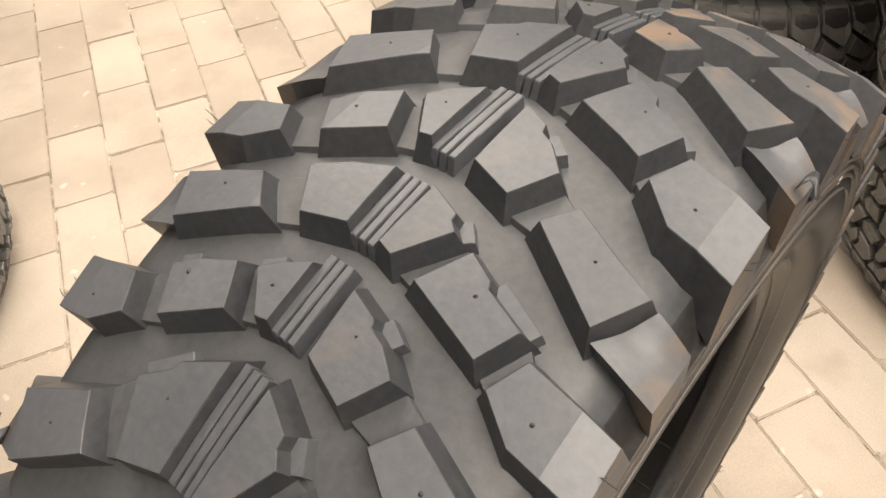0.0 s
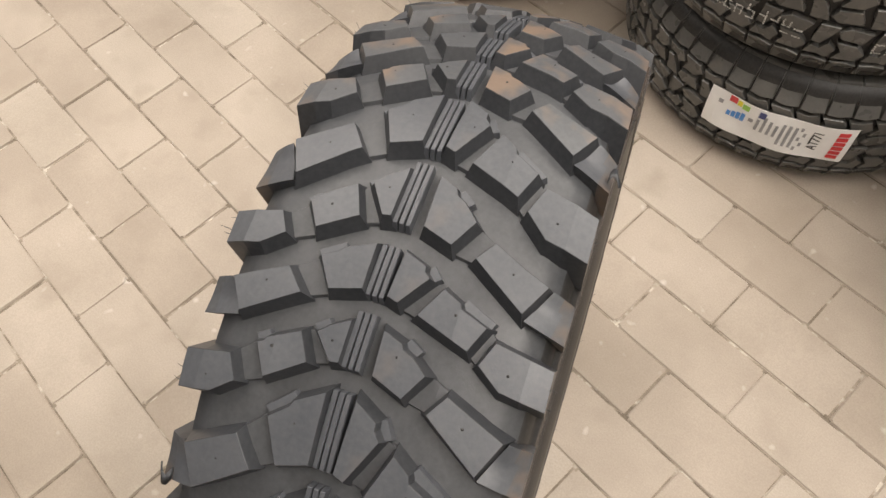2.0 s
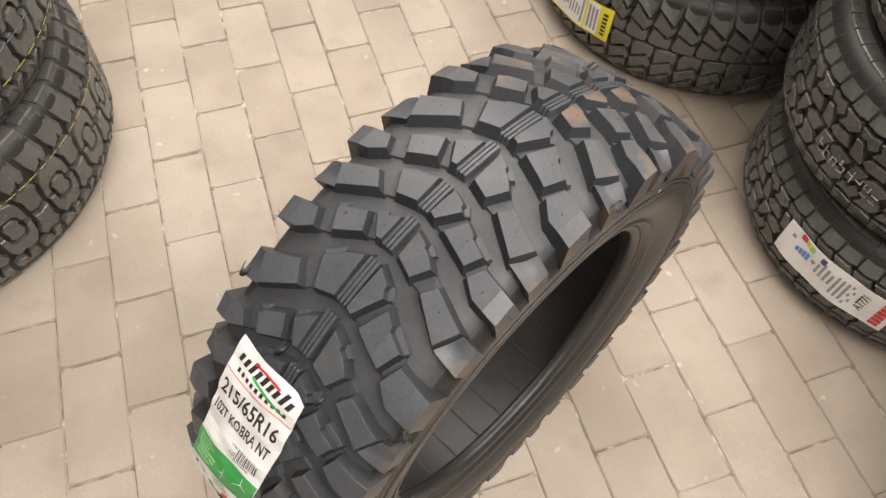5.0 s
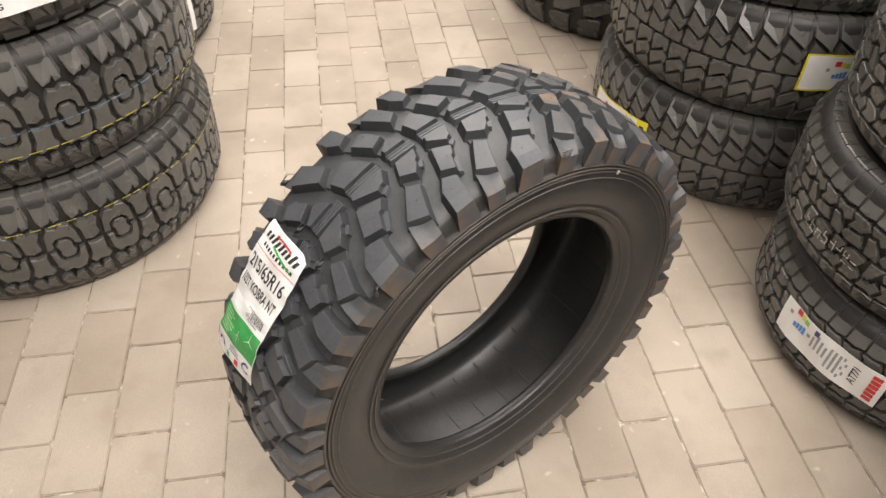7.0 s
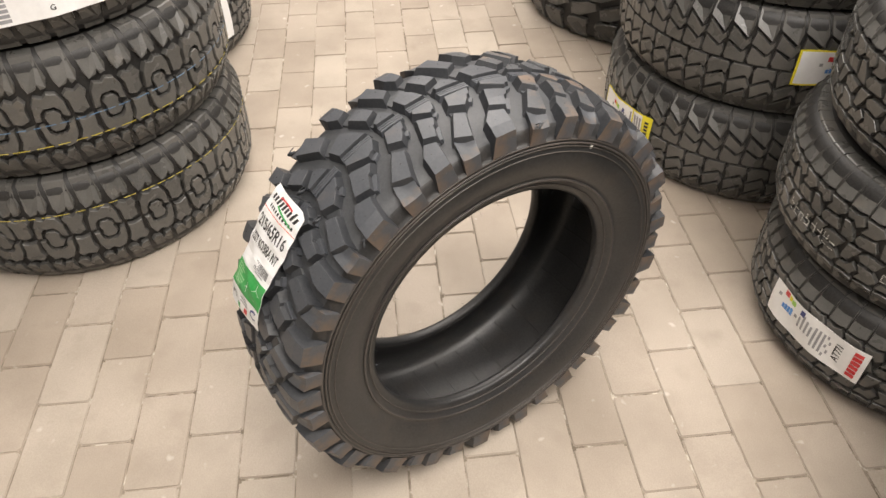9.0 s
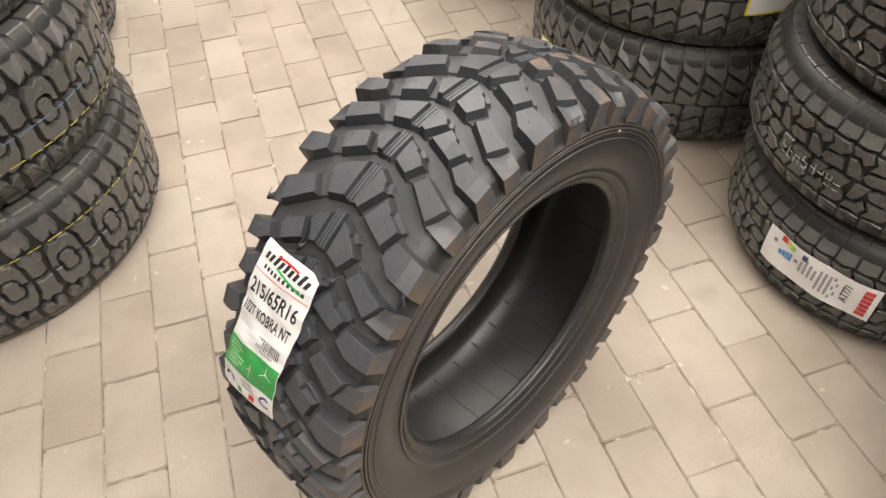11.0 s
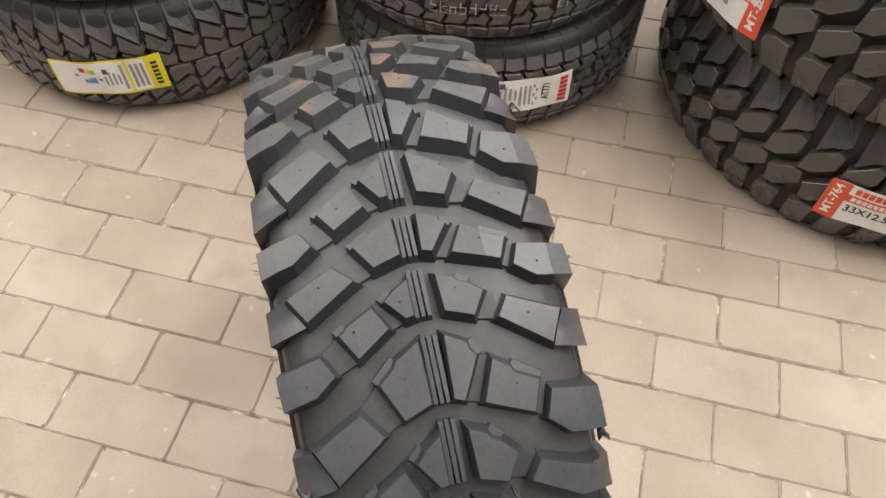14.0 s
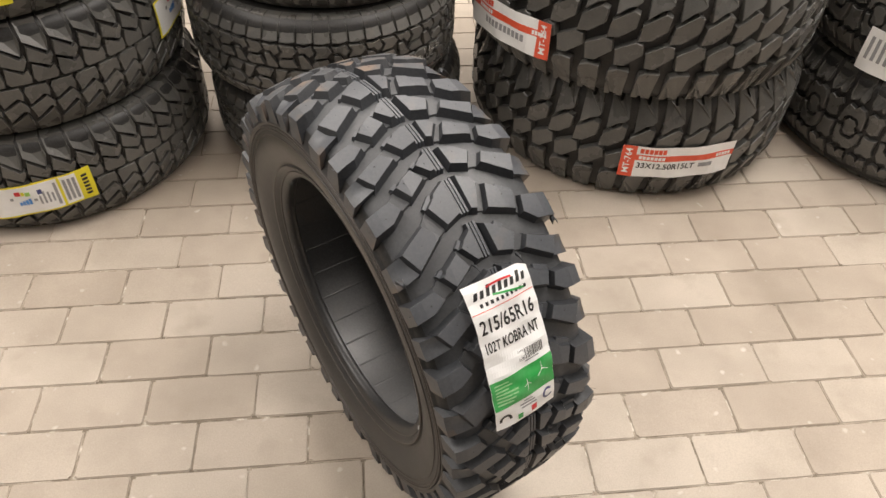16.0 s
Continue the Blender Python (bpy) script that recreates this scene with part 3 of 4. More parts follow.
for cx, cy, ro, ri, mat, start, stop in ((0.075, -0.1670, 0.0078, 0.0048, NAVY_INK, 40, 330), (0.0135, -0.1745, 0.0085, 0.0050, INK, -10, 190)):
    ring = bmesh.new()
    rows = []
    for k in range(25):
        a = radians(start + (stop - start) * k / 24)
        rows.append([ring.verts.new((cx + r * math.cos(a), cy + r * math.sin(a), INKED)) for r in (ri, ro)])
    for p, q in zip(rows, rows[1:]):
        ring.faces.new((p[0], p[1], q[1], q[0]))
    on_tag("round_mark", ring, mat)

# thin moulding hairs and torn rubber flash on the edges of the tyre
random.seed(9)
hairs = bmesh.new()
for k in range(150):
    side = random.choice((-1, 1))
    if k < 70:
        root = polar(0.2045, random.uniform(0, 360), side * 0.087)
        way = Vector((-root.x, -root.y, side * random.uniform(0.0, 0.12))).normalized()
    else:
        row_kind, row_angle = random.choice(ROWS)
        side, first, last_share = (-1, -0.28, -0.84) if row_kind % 2 == 0 else (1, -0.44, -0.94)
        turn = row_angle + along(random.uniform(first, last_share), row_kind)
        root = polar(random.uniform(0.318, 0.331), turn, side * 0.110)
        way = Vector((root.x * random.uniform(0.2, 2), root.y * random.uniform(0.2, 2), side * 0.3 + random.uniform(-0.1, 0.1))).normalized()
    length = random.uniform(0.003, 0.010)
    bend = Vector([random.uniform(-0.5, 0.5) for _ in range(3)])
    at = root
    cross = way.orthogonal().normalized()
    other = way.cross(cross)
    last = None
    for s in range(4):
        at = root + way * length * s / 3 + bend * length * 0.4 * (s / 3) ** 2
        thick = 0.00035 * (1 - 0.6 * s / 3)
        ring = [hairs.verts.new(at + thick * (math.cos(a) * cross + math.sin(a) * other)) for a in (0, 2.1, 4.2)]
        if last:
            for i in range(3):
                hairs.faces.new((last[i], last[(i + 1) % 3], ring[(i + 1) % 3], ring[i]))
        last = ring
# torn flaps of rubber flash that stick out at the shoulders and beside the tag
for turn, w, out, size in ((-38.2, 0.102, 1, 0.012), (-39.5, -0.104, -1, 0.011), (7.5, -0.108, -1, 0.011), (-41.5, 0.018, 0, 0.016), (-43.0, -0.038, 0, 0.014)):
    flap = bmesh.new()
    base_at = polar(crown(w) - (0.006 if out else 0.002), turn, w)
    up = Vector((base_at.x, base_at.y, 0)).normalized()
    side = Vector((0, 0, 1.0 if out >= 0 else -1.0))
    lead = up.cross(side)
    rows = []
    for i in range(7):
        q = i / 6
        mid = base_at + (side * q * (0.8 if out else 0.35) + up * (0.25 * math.sin(4 * q) + 0.1 * q) + lead * 0.3 * math.sin(5 * q)) * size
        half = (0.0048 * (1 - 0.6 * q) + 0.0008 * math.sin(17 * q))
        rows.append([flap.verts.new(mid + lead * half + up * 0.0004), flap.verts.new(mid - lead * half + up * 0.0004), flap.verts.new(mid - lead * half * 0.8 - up * 0.0006), flap.verts.new(mid + lead * half * 0.8 - up * 0.0006)])
    for p, q in zip(rows, rows[1:]):
        for i in range(4):
            flap.faces.new((p[i], p[(i + 1) % 4], q[(i + 1) % 4], q[i]))
    flap.faces.new(rows[0][::-1])
    flap.faces.new(rows[-1])
    bmesh.ops.recalc_face_normals(flap, faces=flap.faces[:])
    part("rubber_flap", flap, SHADE_AND_FLAP_RUBBER, tyre, "thin torn flap of black rubber flash", True)
part("moulding_hairs", hairs, RUBBER, tyre, "thin black rubber moulding hairs")["kind"] = "stuff"


# ---- stacks of tyres ----
def tread_mesh(name, radius, width, count, unit, depth, sharp, seed=1):
    """All blocks of a stacked tyre's tread in one mesh. unit: polygons of (share of the pitch, share of the half width)."""
    hw = width / 2
    rng = random.Random(seed)
    verts, faces = [], []
    step = 360 / count

    def top(v):
        return radius - 0.024 * max(abs(v) - 0.45, 0) ** 2 / 0.3 - (0.006 if abs(v) > 0.97 else 0)

    for k in range(count):
        for poly in unit:
            n = len(poly)
            area = sum(poly[i][0] * poly[(i + 1) % n][1] - poly[(i + 1) % n][0] * poly[i][1] for i in range(n))
            pts = poly if area > 0 else poly[::-1]
            cu, cv = sum(p[0] for p in pts) / n, sum(p[1] for p in pts) / n
            first = len(verts)
            lift = rng.uniform(-0.0006, 0.0006)
            for ring, sink in ((sharp, 0.0), (sharp + 0.045, 0.0014), (sharp + 0.08, None)):
                for u, v in pts:
                    u2, v2 = cu + (u - cu) * ring, cv + (v - cv) * ring
                    v2 = max(-1.0, min(1.0, v2))
                    r = top(v2) + lift - sink if sink is not None else top(v2) - depth - (0.012 if abs(v2) > 0.9 else 0.004)
                    verts.append(polar(r, (k + u2) * step, v2 * hw))
            faces.append([first + i for i in range(n)])
            for ring in (0, 1):
                for i in range(n):
                    j = (i + 1) % n
                    a, b = first + ring * n, first + (ring + 1) * n
                    faces.append((a + i, b + i, b + j, a + j))
    me = bpy.data.meshes.new(name)
    me.from_pydata(verts, [], faces)
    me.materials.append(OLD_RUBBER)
    return me


def flip(unit, shift=0.5):
    """The same blocks for the other half of the tread, moved by a share of the pitch."""
    return [[(u + shift, -v) for u, v in poly] for poly in unit]


def zigzag_unit():
    half = [[(0.04, 1.0), (0.94, 1.0), (1.05, 0.70), (0.93, 0.50), (0.12, 0.72)], [(0.20, 0.645), (0.86, 0.44), (1.02, 0.50), (1.06, 0.41), (0.84, 0.25), (0.10, 0.41)],
            [(0.16, 0.355), (0.76, 0.20), (0.98, 0.27), (1.04, 0.14), (0.98, 0.02), (0.18, 0.02), (0.07, 0.10)]]
    return half + flip(half, 0.45)


def rib_unit():
    half = []
    for k in (0.0, 0.5):
        half.append([(k + u, v) for u, v in ((0.01, 1.0), (0.485, 1.0), (0.495, 0.80), (0.49, 0.60), (0.26, 0.56), (0.02, 0.58), (0.015, 0.80))])
    half += [[(0.00, 0.51), (0.24, 0.49), (0.42, 0.53), (0.52, 0.38), (0.36, 0.29), (0.24, 0.40), (0.08, 0.38)], [(0.50, 0.52), (0.90, 0.51), (1.02, 0.40), (0.84, 0.28), (0.48, 0.26), (0.60, 0.40)],
             [(0.04, 0.31), (0.20, 0.32), (0.32, 0.20), (0.44, 0.03), (0.10, 0.03)], [(0.50, 0.20), (0.88, 0.23), (1.00, 0.06), (0.58, 0.03), (0.42, 0.10)]]
    return half + flip(half, 0.25)


def mud_unit():
    return [[(0.04, 1.0), (0.32, 1.0), (0.34, 0.90), (0.45, 0.90), (0.47, 1.0), (0.76, 1.0), (0.82, 0.62), (0.70, 0.56), (0.44, 0.52), (0.08, 0.38)],
            [(-0.10, 0.03), (-0.02, 0.30), (0.40, 0.43), (0.62, 0.50), (0.84, 0.46), (0.80, 0.24), (0.30, 0.06)],
            [(0.30, -0.38), (0.24, -0.13), (0.60, -0.04), (0.90, 0.03), (1.14, 0.0), (1.20, -0.16), (0.62, -0.38)],
            [(0.14, -1.0), (0.36, -1.0), (0.38, -0.90), (0.50, -0.90), (0.53, -1.0), (0.84, -1.0), (0.88, -0.44), (0.46, -0.43), (0.20, -0.48), (0.15, -0.56)]]


def interlock_unit():
    cap = [(0.0, 0.03), (0.03, 0.30), (0.12, 0.44), (0.26, 0.40), (0.34, 0.46), (0.50, 0.42), (0.58, 0.28), (0.60, 0.03), (0.50, 0.06), (0.48, 0.16), (0.40, 0.23), (0.20, 0.23), (0.12, 0.16), (0.10, 0.03)]
    blocks = [cap, [(u + 0.03, -v) for u, v in cap],
              [(0.17, 0.10), (0.23, 0.17), (0.38, 0.17), (0.45, 0.10), (0.43, 0.02), (0.48, -0.08), (0.42, -0.16), (0.26, -0.17), (0.20, -0.10), (0.21, -0.02)],
              [(0.66, 0.06), (0.64, 0.28), (0.58, 0.38), (0.66, 0.45), (0.78, 0.40), (0.90, 0.46), (0.98, 0.36), (0.93, 0.26), (0.94, 0.08), (0.80, 0.02)],
              [(0.68, -0.04), (0.80, -0.07), (0.97, -0.03), (0.96, -0.26), (1.02, -0.36), (0.94, -0.44), (0.80, -0.40), (0.68, -0.45), (0.62, -0.36), (0.68, -0.24)]]
    for shift in (0.0, 0.5):
        blocks.append([(u + shift, v) for u, v in ((-0.06, 1.0), (0.36, 1.0), (0.44, 0.66), (0.40, 0.55), (0.30, 0.52), (0.27, 0.62), (0.22, 0.54), (0.08, 0.50), (0.02, 0.62))])
        blocks.append([(u + shift, v) for u, v in ((0.02, -0.56), (0.10, -0.50), (0.22, -0.53), (0.26, -0.62), (0.31, -0.52), (0.44, -0.50), (0.47, -0.64), (0.52, -1.0), (0.12, -1.0))])
    return blocks


KINDS = {
    "zigzag": (zigzag_unit(), 48, 0.010, 0.93), "rib": (rib_unit(), 27, 0.008, 0.935), "mud": (mud_unit(), 42, 0.017, 0.93), "interlock": (interlock_unit(), 23, 0.011, 0.92), "blocky": (mud_unit(), 24, 0.018, 0.92)}
built = {}


def stack_tyre(centre, z, turn, radius, width, bead, kind_of, label):
    """A tyre lying flat, its bore upright, with its tread."""
    hw = width / 2
    unit, count, depth, sharp = KINDS[kind_of]
    key = (kind_of, radius, width)
    if key not in built:
        rb = radius - depth
        shape = [(0.0, rb), (0.55 * hw, rb - 0.002), (0.8 * hw, rb - 0.006), (0.93 * hw, rb - 0.018), (0.98 * hw, rb - 0.05), (1.0 * hw, rb - 0.075), (0.985 * hw, rb - 0.079), (0.99 * hw, (bead + rb) / 2), (0.9 * hw, bead + 0.03), (0.84 * hw, bead + 0.006), (0.78 * hw, bead)]
        inside = [(0.68 * hw, bead + 0.002), (0.66 * hw, bead + 0.015), (0.82 * hw, bead + 0.05), (0.86 * hw, rb - 0.06), (0.75 * hw, rb - 0.025), (0.0, rb - 0.014)]
        prof = shape + inside + [(-w, r) for w, r in inside[-2::-1]] + [(-w, r) for w, r in shape[:0:-1]]
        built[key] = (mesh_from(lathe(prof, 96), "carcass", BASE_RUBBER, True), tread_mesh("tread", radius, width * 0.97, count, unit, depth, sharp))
    ob = new("tyre")
    ob.empty_display_size = 0.1
    ob.matrix_world = pose(centre[0], centre[1], z + hw, 0, 0, turn)
    tagged(ob, label, "tyre", "stacked tyres")
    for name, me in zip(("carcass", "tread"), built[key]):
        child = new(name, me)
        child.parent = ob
    return ob


def stack(centre, radius, width, bead, kind_of, rows, label):
    """Tyres on one another; rows of how far each one is shoved along x and y, and its turn."""
    made = []
    for k, (dx, dy, turn) in enumerate(rows):
        made.append(stack_tyre((centre[0] + dx, centre[1] + dy), k * width, turn, radius, width, bead, kind_of, label))
    return made


CHEVRON = stack((-1.075, 1.011), 0.386, 0.25, 0.2, "zigzag", ((0, 0, 3), (-0.012, 0.008, 17), (-0.02, 0.0, 8)), "black all-terrain tyre with zigzag tread lying in a stack")
SMALL = stack((-0.34, 1.08), 0.326, 0.226, 0.19, "rib", ((0, 0, 0), (-0.022, -0.006, 21), (-0.01, 0.02, 9)), "black tyre with ribbed shoulders lying in a stack")
MUD = stack((0.461, 1.08), 0.432, 0.296, 0.2, "mud", ((0, 0, 5), (-0.03, -0.025, 12)), "large black mud tyre with chunky lugs lying in a stack")
EDGE = stack((1.31, 0.965), 0.425, 0.275, 0.2, "interlock", ((0, 0, 2), (0.0, 0.01, 11)), "black all-terrain tyre with interlocking blocks lying in a stack")
TALL = stack((-1.034, -0.749), 0.402, 0.27, 0.21, "interlock", ((0, 0, 0), (-0.012, -0.006, 14), (-0.02, -0.02, 4)), "brownish-black all-terrain tyre with a marking line lying in a stack")
REAR = stack((-1.83, -0.8), 0.385, 0.25, 0.2, "rib", ((0, 0, 0), (0, 0.01, 8)), "black road tyre lying in a stack against others")
BACK = stack((-1.9, 0.95), 0.4, 0.28, 0.2, "blocky", ((0, 0, 6), (0.01, 0, 15)), "black mud tyre with coarse blocks lying in a stack")


# ---- labels and marks on the stacked tyres ----
def ring_place(centre, radius, start, z0, slope=0.0, sag=0.0):
    """x runs round the tyre from the angle start, y upwards from z0."""
    def place(x, y, z):
        a = radians(start) + x / radius
        wave = 0.0015 * math.sin(60 * x + 40 * y)
        r = radius + 0.003 + z + wave - sag * max(y - 0.05, 0)
        return Vector((centre[0] + r * math.cos(a), centre[1] + r * math.sin(a), z0 + y + slope * x))
    return place


def paper_label(place, w, h, border, label):
    ob = part("paper_label", bmesh.new(), border or PAPER)
    bm = sheet(0, 0, w, h, 0, 0.0004, 14)
    bent(bm, place)
    bm.to_mesh(ob.data)
    bm.free()
    tagged(ob, label, "label")
    if border:
        add_part("white_field", sheet(0.005, 0.004, w - 0.032, h - 0.004, 0.0005, 0.0008, 12), PAPER, ob, place)
    return ob


def energy_print(ob, place, x, y, k=1.0, side=1):
    """The small coloured grading arrows and grey print of a tyre's efficiency label."""
    add_part("red_arrow", bars([(x, y + 0.030 * k, x + 0.010 * k, y + 0.040 * k)], 0.0009, 0.0012, 2), RED_INK, ob, place)
    add_part("orange_arrow", bars([(x + 0.011 * k, y + 0.029 * k, x + 0.017 * k, y + 0.038 * k)], 0.0009, 0.0012, 2), YELLOW_INK, ob, place)
    add_part("green_arrow", bars([(x + 0.018 * k, y + 0.027 * k, x + 0.027 * k, y + 0.036 * k)], 0.0009, 0.0012, 2), LIGHT_GREEN_INK, ob, place)
    add_part("blue_scale", bars([(x + 0.002 * k + 0.006 * k * i, y + 0.006 * k, x + 0.007 * k + 0.006 * k * i, y + (0.014 + 0.002 * i) * k) for i in range(4)], 0.0009, 0.0012, 2), BLUE_INK, ob, place)
    add_part("navy_square", bars([(x + 0.040 * k, y + 0.026 * k, x + 0.048 * k, y + 0.036 * k)], 0.0009, 0.0012, 2), NAVY_INK, ob, place)
    prints = [(x + (0.040 + 0.0075 * i) * k, y + 0.002 * k, x + (0.0435 + 0.0075 * i) * k, y + (0.022 + 0.004 * ((i * 5) % 3)) * k) for i in range(4)]
    prints += [(x - 0.012 * k, y + 0.020 * k, x - 0.006 * k, y + 0.026 * k), (x + 0.030 * k, y + 0.012 * k, x + 0.036 * k, y + 0.018 * k)]
    add_part("small_print", bars(prints, 0.0009, 0.0012, 2), GREY_INK, ob, place)


def turned(bm, cx, cy, degrees):
    bmesh.ops.rotate(bm, verts=bm.verts[:], cent=(cx, cy, 0), matrix=Matrix.Rotation(radians(degrees), 3, "Z"))
    return bm


# yellow-edged labels of the zigzag tyres
c = (-1.075, 1.011)
place = ring_place(c, 0.386, -94, 0.060, 0.10)
ob = paper_label(place, 0.222, 0.083, YELLOW_INK, "white efficiency label with a yellow border on the tyre tread")
energy_print(ob, place, 0.060, 0.022, 1.15)
add_part("small_print", bars([(0.140 + 0.010 * i, 0.012, 0.146 + 0.010 * i, 0.070) for i in range(5)], 0.0009, 0.0012, 3), GREY_INK, ob, place)
add_part("yellow_stripe", bars([(0.150, 0.004, 0.156, 0.079)], 0.0012, 0.0014, 4), YELLOW_INK, ob, place)
add_part("maker_mark", bars([(0.200, 0.012 + 0.010 * i, 0.212, 0.018 + 0.010 * i) for i in range(6)], 0.0005, 0.0009, 2), INK, ob, place)
place = ring_place((c[0] - 0.012, c[1] + 0.008), 0.386, -20, 0.348, 0.05)
ob = paper_label(place, 0.20, 0.083, YELLOW_INK, "white efficiency label with a yellow border on the tyre side")
energy_print(ob, place, 0.060, 0.022, 1.15)
place = ring_place((c[0] - 0.02, c[1]), 0.386, -92, 0.535, 0.05)
ob = paper_label(place, 0.21, 0.083, YELLOW_INK, "white efficiency label with a yellow border on the upper tyre")
energy_print(ob, place, 0.060, 0.022, 1.15)

# white label of the small tyre, its print upside down
c = (-0.34, 1.08)
place = ring_place(c, 0.326, -89, 0.079)
ob = paper_label(place, 0.223, 0.079, None, "white efficiency label with red lettering bars on the tyre tread")
energy_print(ob, place, 0.032, 0.028, 1.25)
add_part("maker_mark", bars([(0.198, 0.008 + 0.0108 * i, 0.214, 0.0165 + 0.0108 * i) for i in range(6)], 0.0009, 0.0012, 2), RED_INK, ob, place, "red bars of a maker's mark")
add_part("model_text", turned(lettering("AT771", 0.150, 0.034, 0.020, 0.042, 0.0010), 0.171, 0.041, 90), INK, ob, place)
add_part("small_print", bars([(0.146 + 0.006 * (i % 2), 0.012 + 0.011 * i, 0.150 + 0.006 * (i % 2), 0.020 + 0.011 * i) for i in range(5)], 0.0009, 0.0012, 2), GREY_INK, ob, place)
add_part("small_print", bars([(0.120 + 0.009 * i, 0.016, 0.1245 + 0.009 * i, 0.062) for i in range(3)], 0.0009, 0.0012, 2), GREY_INK, ob, place)

# dotted chalk numbers on the second small tyre: unreadable strokes
random.seed(21)
c2 = (-0.362, 1.074)
for start, count, high in ((-93, 8, 0.024), (-55, 7, 0.030)):
    place = ring_place(c2, 0.3255, start, 0.305)
    strokes = bmesh.new()
    for k in range(count):
        x = 0.0165 * k
        for seg in range(4):
            x0, y0 = x + random.choice((0, 0.009)), random.choice((0, high / 2))
            flat = random.random() < 0.5
            for dot in range(4):
                px, py = (x + 0.003 * dot, y0) if flat else (x0, y0 + high / 8 * dot)
                px, py = px + random.uniform(-0.0006, 0.0006), py + random.uniform(-0.0006, 0.0006)
                strokes.faces.new([strokes.verts.new((px + a, py + b, 0.0)) for a, b in ((0, 0), (0.0022, 0), (0.0022, 0.002), (0, 0.002))])
    ob = add_part("chalk_number", strokes, CHALK, None, place)
    tagged(ob, "dotted pale chalk number on the tyre tread", "marking")

# red and white labels of the mud tyres
for (cx, cy), start, z0, slope in (((0.461, 1.08), -108, 0.086, 0.0), ((0.431, 1.055), -170, 0.338, 0.07)):
    place = ring_place((cx, cy), 0.434, start, z0, slope)
    w, h = 0.28, 0.088
    ob = paper_label(place, w, h, None, "white label with an orange-red end and band on a mud tyre")
    front = start > -120
    end = 0.0 if front else w - 0.034
    red_end = add_part("red_end", sheet(end, 0, end + 0.034, h, 0.0005, 0.0009, 4), ORANGE_INK, ob, place)
    band = add_part("red_band", sheet(0.034 if front else 0, 0.048, w if front else w - 0.034, 0.064, 0.0005, 0.0009, 10), ORANGE_INK, ob, place)
    add_part("model_text", turned(lettering("MT-764", end - 0.018, 0.040, 0.021, 0.070, 0.0012), end + 0.017, 0.046, 90), PAPER, red_end, place)
    add_part("maker_mark", bars([(0.042 + 0.0105 * i, 0.069, 0.0505 + 0.0105 * i, 0.082) for i in range(6)], 0.0009, 0.0012, 2), ORANGE_INK, ob, place)
    add_part("model_bars", bars([(0.042 + 0.009 * i, 0.0515, 0.049 + 0.009 * i, 0.0605) for i in range(7)] + [(0.232 + 0.008 * i, 0.0515, 0.238 + 0.008 * i, 0.0605) for i in range(5)], 0.0011, 0.0014, 1), PAPER, band, place)
    if front:
        add_part("size_text", lettering("33X12.50R15LT", 0.040, 0.026, 0.022, 0.140, 0.0010), INK, ob, place)
        add_part("small_print", bars([(0.190, 0.028, 0.225, 0.040)], 0.0009, 0.0012, 2), GREY_INK, ob, place)
    else:
        add_part("small_print", bars([(0.075 + 0.014 * i, 0.024, 0.085 + 0.014 * i, 0.040) for i in range(10)], 0.0009, 0.0012, 2), GREY_INK, ob, place)

# white labels of the other stacks
place = ring_place((1.31, 0.975), 0.427, -156, 0.285)
ob = paper_label(place, 0.2, 0.105, None, "white paper label with grey print on the tyre tread")
add_part("small_print", bars([(0.012 + 0.016 * i, 0.03, 0.020 + 0.016 * i, 0.085) for i in range(9)], 0.0009, 0.0012, 2), GREY_INK, ob, place)
place = ring_place((-1.054, -0.769), 0.404, 12, 0.600)
ob = paper_label(place, 0.26, 0.12, None, "large white paper label with grey print on the upper tyre")
add_part("small_print", bars([(0.03, 0.006 + 0.009 * i, 0.06, 0.012 + 0.009 * i) for i in range(6)], 0.0009, 0.0012, 2), GREY_INK, ob, place)
add_part("blue_panel", bars([(0.01, 0.075, 0.15, 0.115)], 0.0009, 0.0012, 4), BLUE_INK, ob, place)
add_part("letter_mark", lettering("G", 0.125, 0.012, 0.014, None, 0.0010), INK, ob, place)
place = ring_place((-1.83, -0.8), 0.387, 34, 0.07)
ob = paper_label(place, 0.2, 0.13, None, "creased white efficiency label on a road tyre")
energy_print(ob, place, 0.06, 0.03, 1.5)

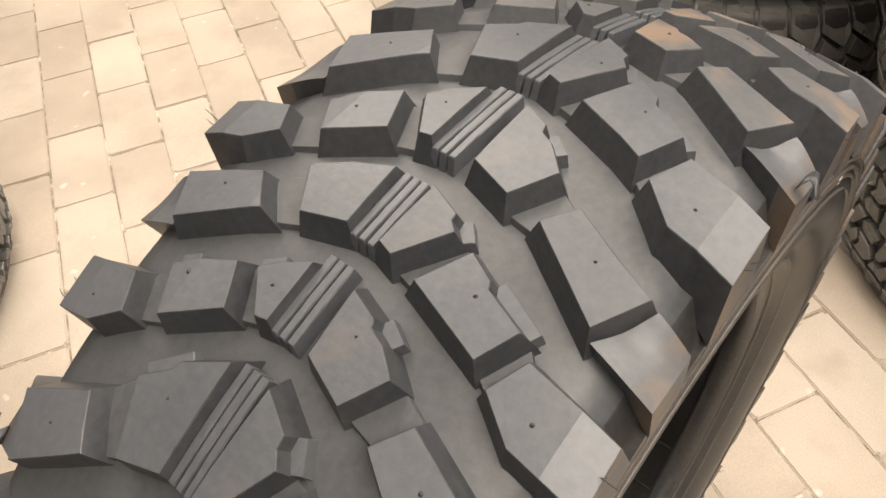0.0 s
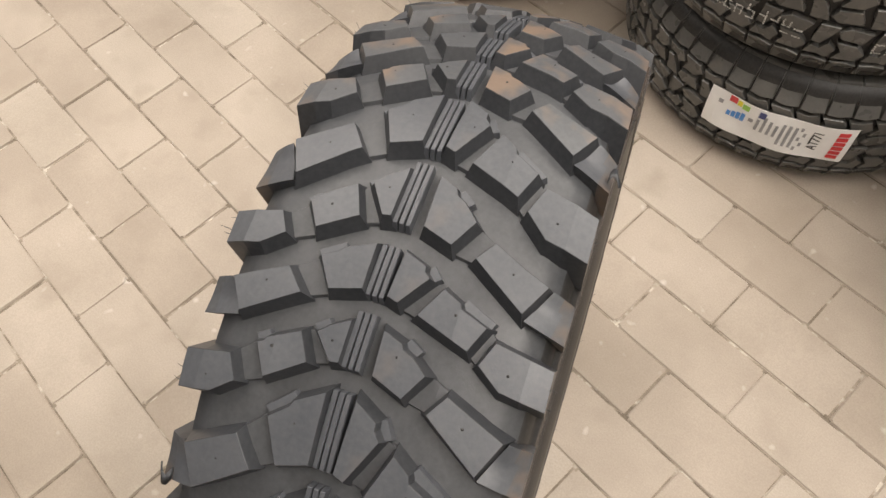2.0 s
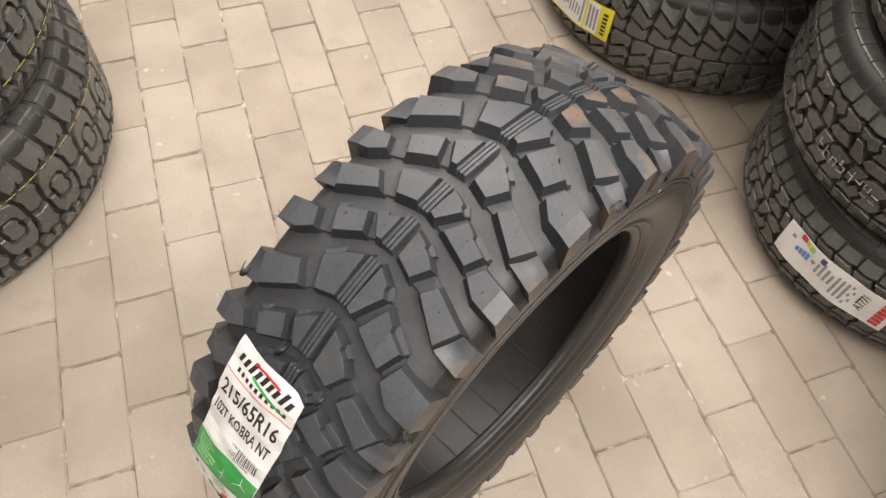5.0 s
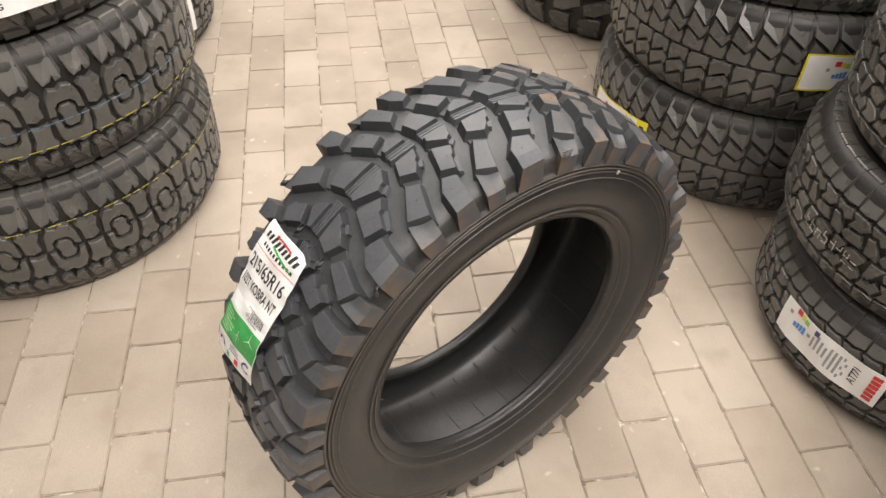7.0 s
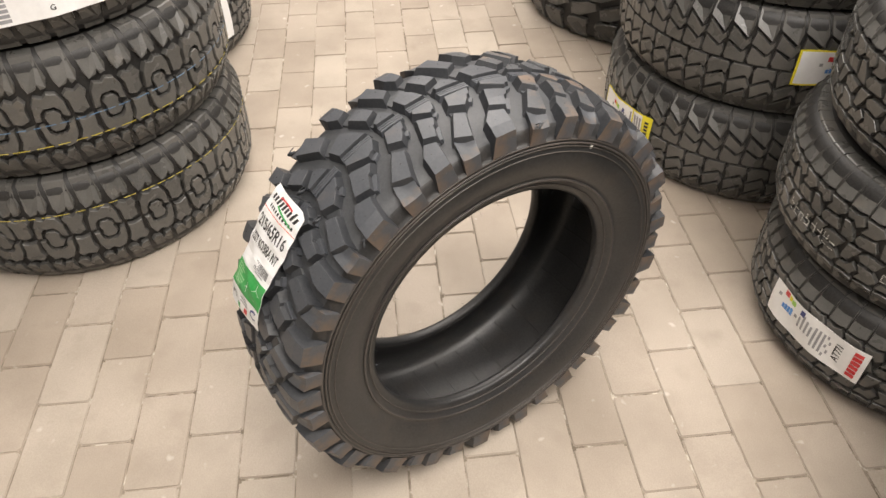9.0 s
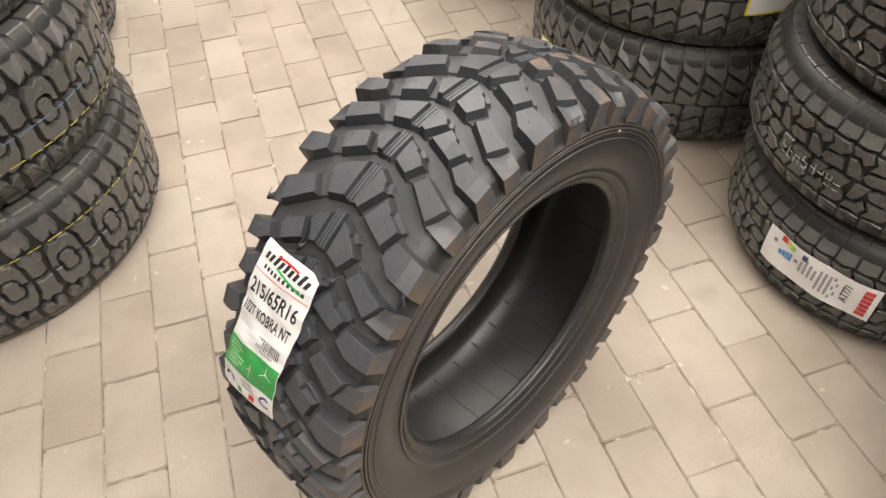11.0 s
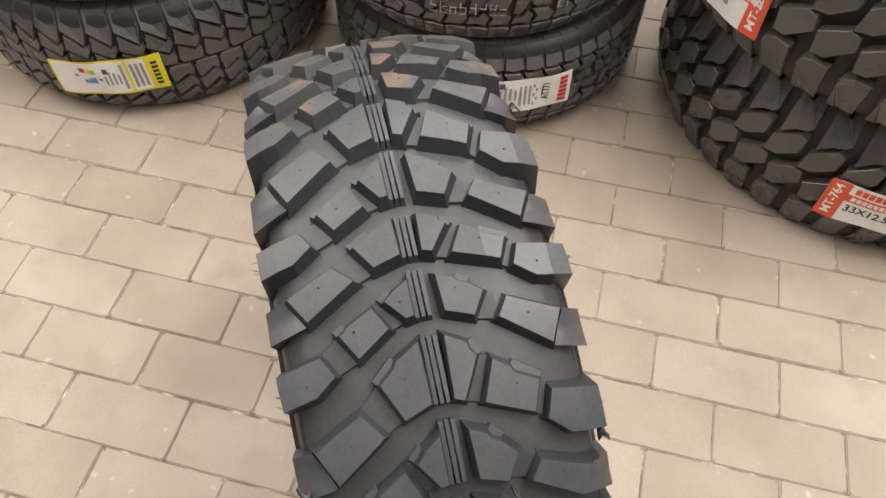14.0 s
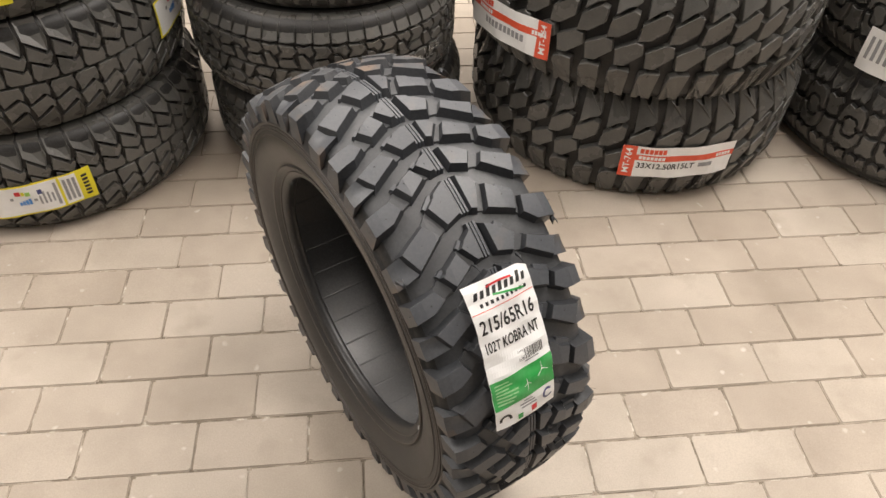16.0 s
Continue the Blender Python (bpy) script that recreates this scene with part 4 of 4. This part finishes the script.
# marking lines round the interlocking treads
random.seed(5)
for (cx, cy), z, mat, name in (((-1.034, -0.749), 0.196, YELLOW_LINE, "yellow"), ((-1.046, -0.755), 0.352, YELLOW_LINE, "yellow"), ((-1.046, -0.755), 0.397, BLUE_LINE, "faded blue")):
    dashes = bmesh.new()
    a = -60.0
    while a < 150:
        span = random.uniform(2.0, 4.5)
        rows = []
        for k in range(4):
            b = radians(a + span * k / 3)
            zz = z + 0.004 * math.sin(b * 3)
            rows.append([dashes.verts.new((cx + 0.4032 * math.cos(b), cy + 0.4032 * math.sin(b), zz + d)) for d in (-0.0009, 0.0009)])
        for p, q in zip(rows, rows[1:]):
            dashes.faces.new((p[0], q[0], q[1], p[1]))
        a += span + random.uniform(0.5, 2.0)
    tagged(part("marking_line", dashes, mat), name + " dashed marking line round a tyre tread", "marking")

# ---- pavers ----
STEP = 0.101
variants = []
for k in range(3):
    bm = slab(-0.0998, -0.0493, -0.03, 0.0998, 0.0493, 0.0)
    upright = [e for e in bm.edges if abs(e.verts[0].co.z - e.verts[1].co.z) > 0.01]
    bmesh.ops.bevel(bm, geom=upright, offset=0.0024 + 0.0010 * k, segments=2, affect="EDGES")
    rim = [e for e in bm.edges if all(v.co.z > -0.001 for v in e.verts)]
    bmesh.ops.bevel(bm, geom=rim, offset=0.0017, segments=2, affect="EDGES")
    variants.append(mesh_from(bm, "paver", PAVER))
rest = bmesh.new()
for j in range(-42, 48):
    for i in range(-46, 42):
        if (i - j) % 2:
            continue
        x, y = (i + 1) * STEP, (j + 0.5) * STEP
        jig = Matrix.Translation((x + random.uniform(-0.0012, 0.0012), y + random.uniform(-0.0012, 0.0012), random.uniform(-0.0012, 0.0006))) @ Euler((random.uniform(-0.004, 0.004), random.uniform(-0.003, 0.003), random.uniform(-0.004, 0.004))).to_matrix().to_4x4()
        if math.hypot(x + 0.25, y - 0.25) < 1.36:
            ob = new("paver", variants[(i * 7 + j * 3) % 3])
            ob.parent = floor
            ob.matrix_basis = jig
        elif -4.9 < x < 4.4 and -4.4 < y < 4.9:
            start = len(rest.verts)
            rest.from_mesh(variants[0])
            rest.verts.ensure_lookup_table()
            for v in rest.verts[start:]:
                v.co = jig @ v.co
far = part("far_pavers", rest, PAVER, floor)
far["kind"] = "stuff"
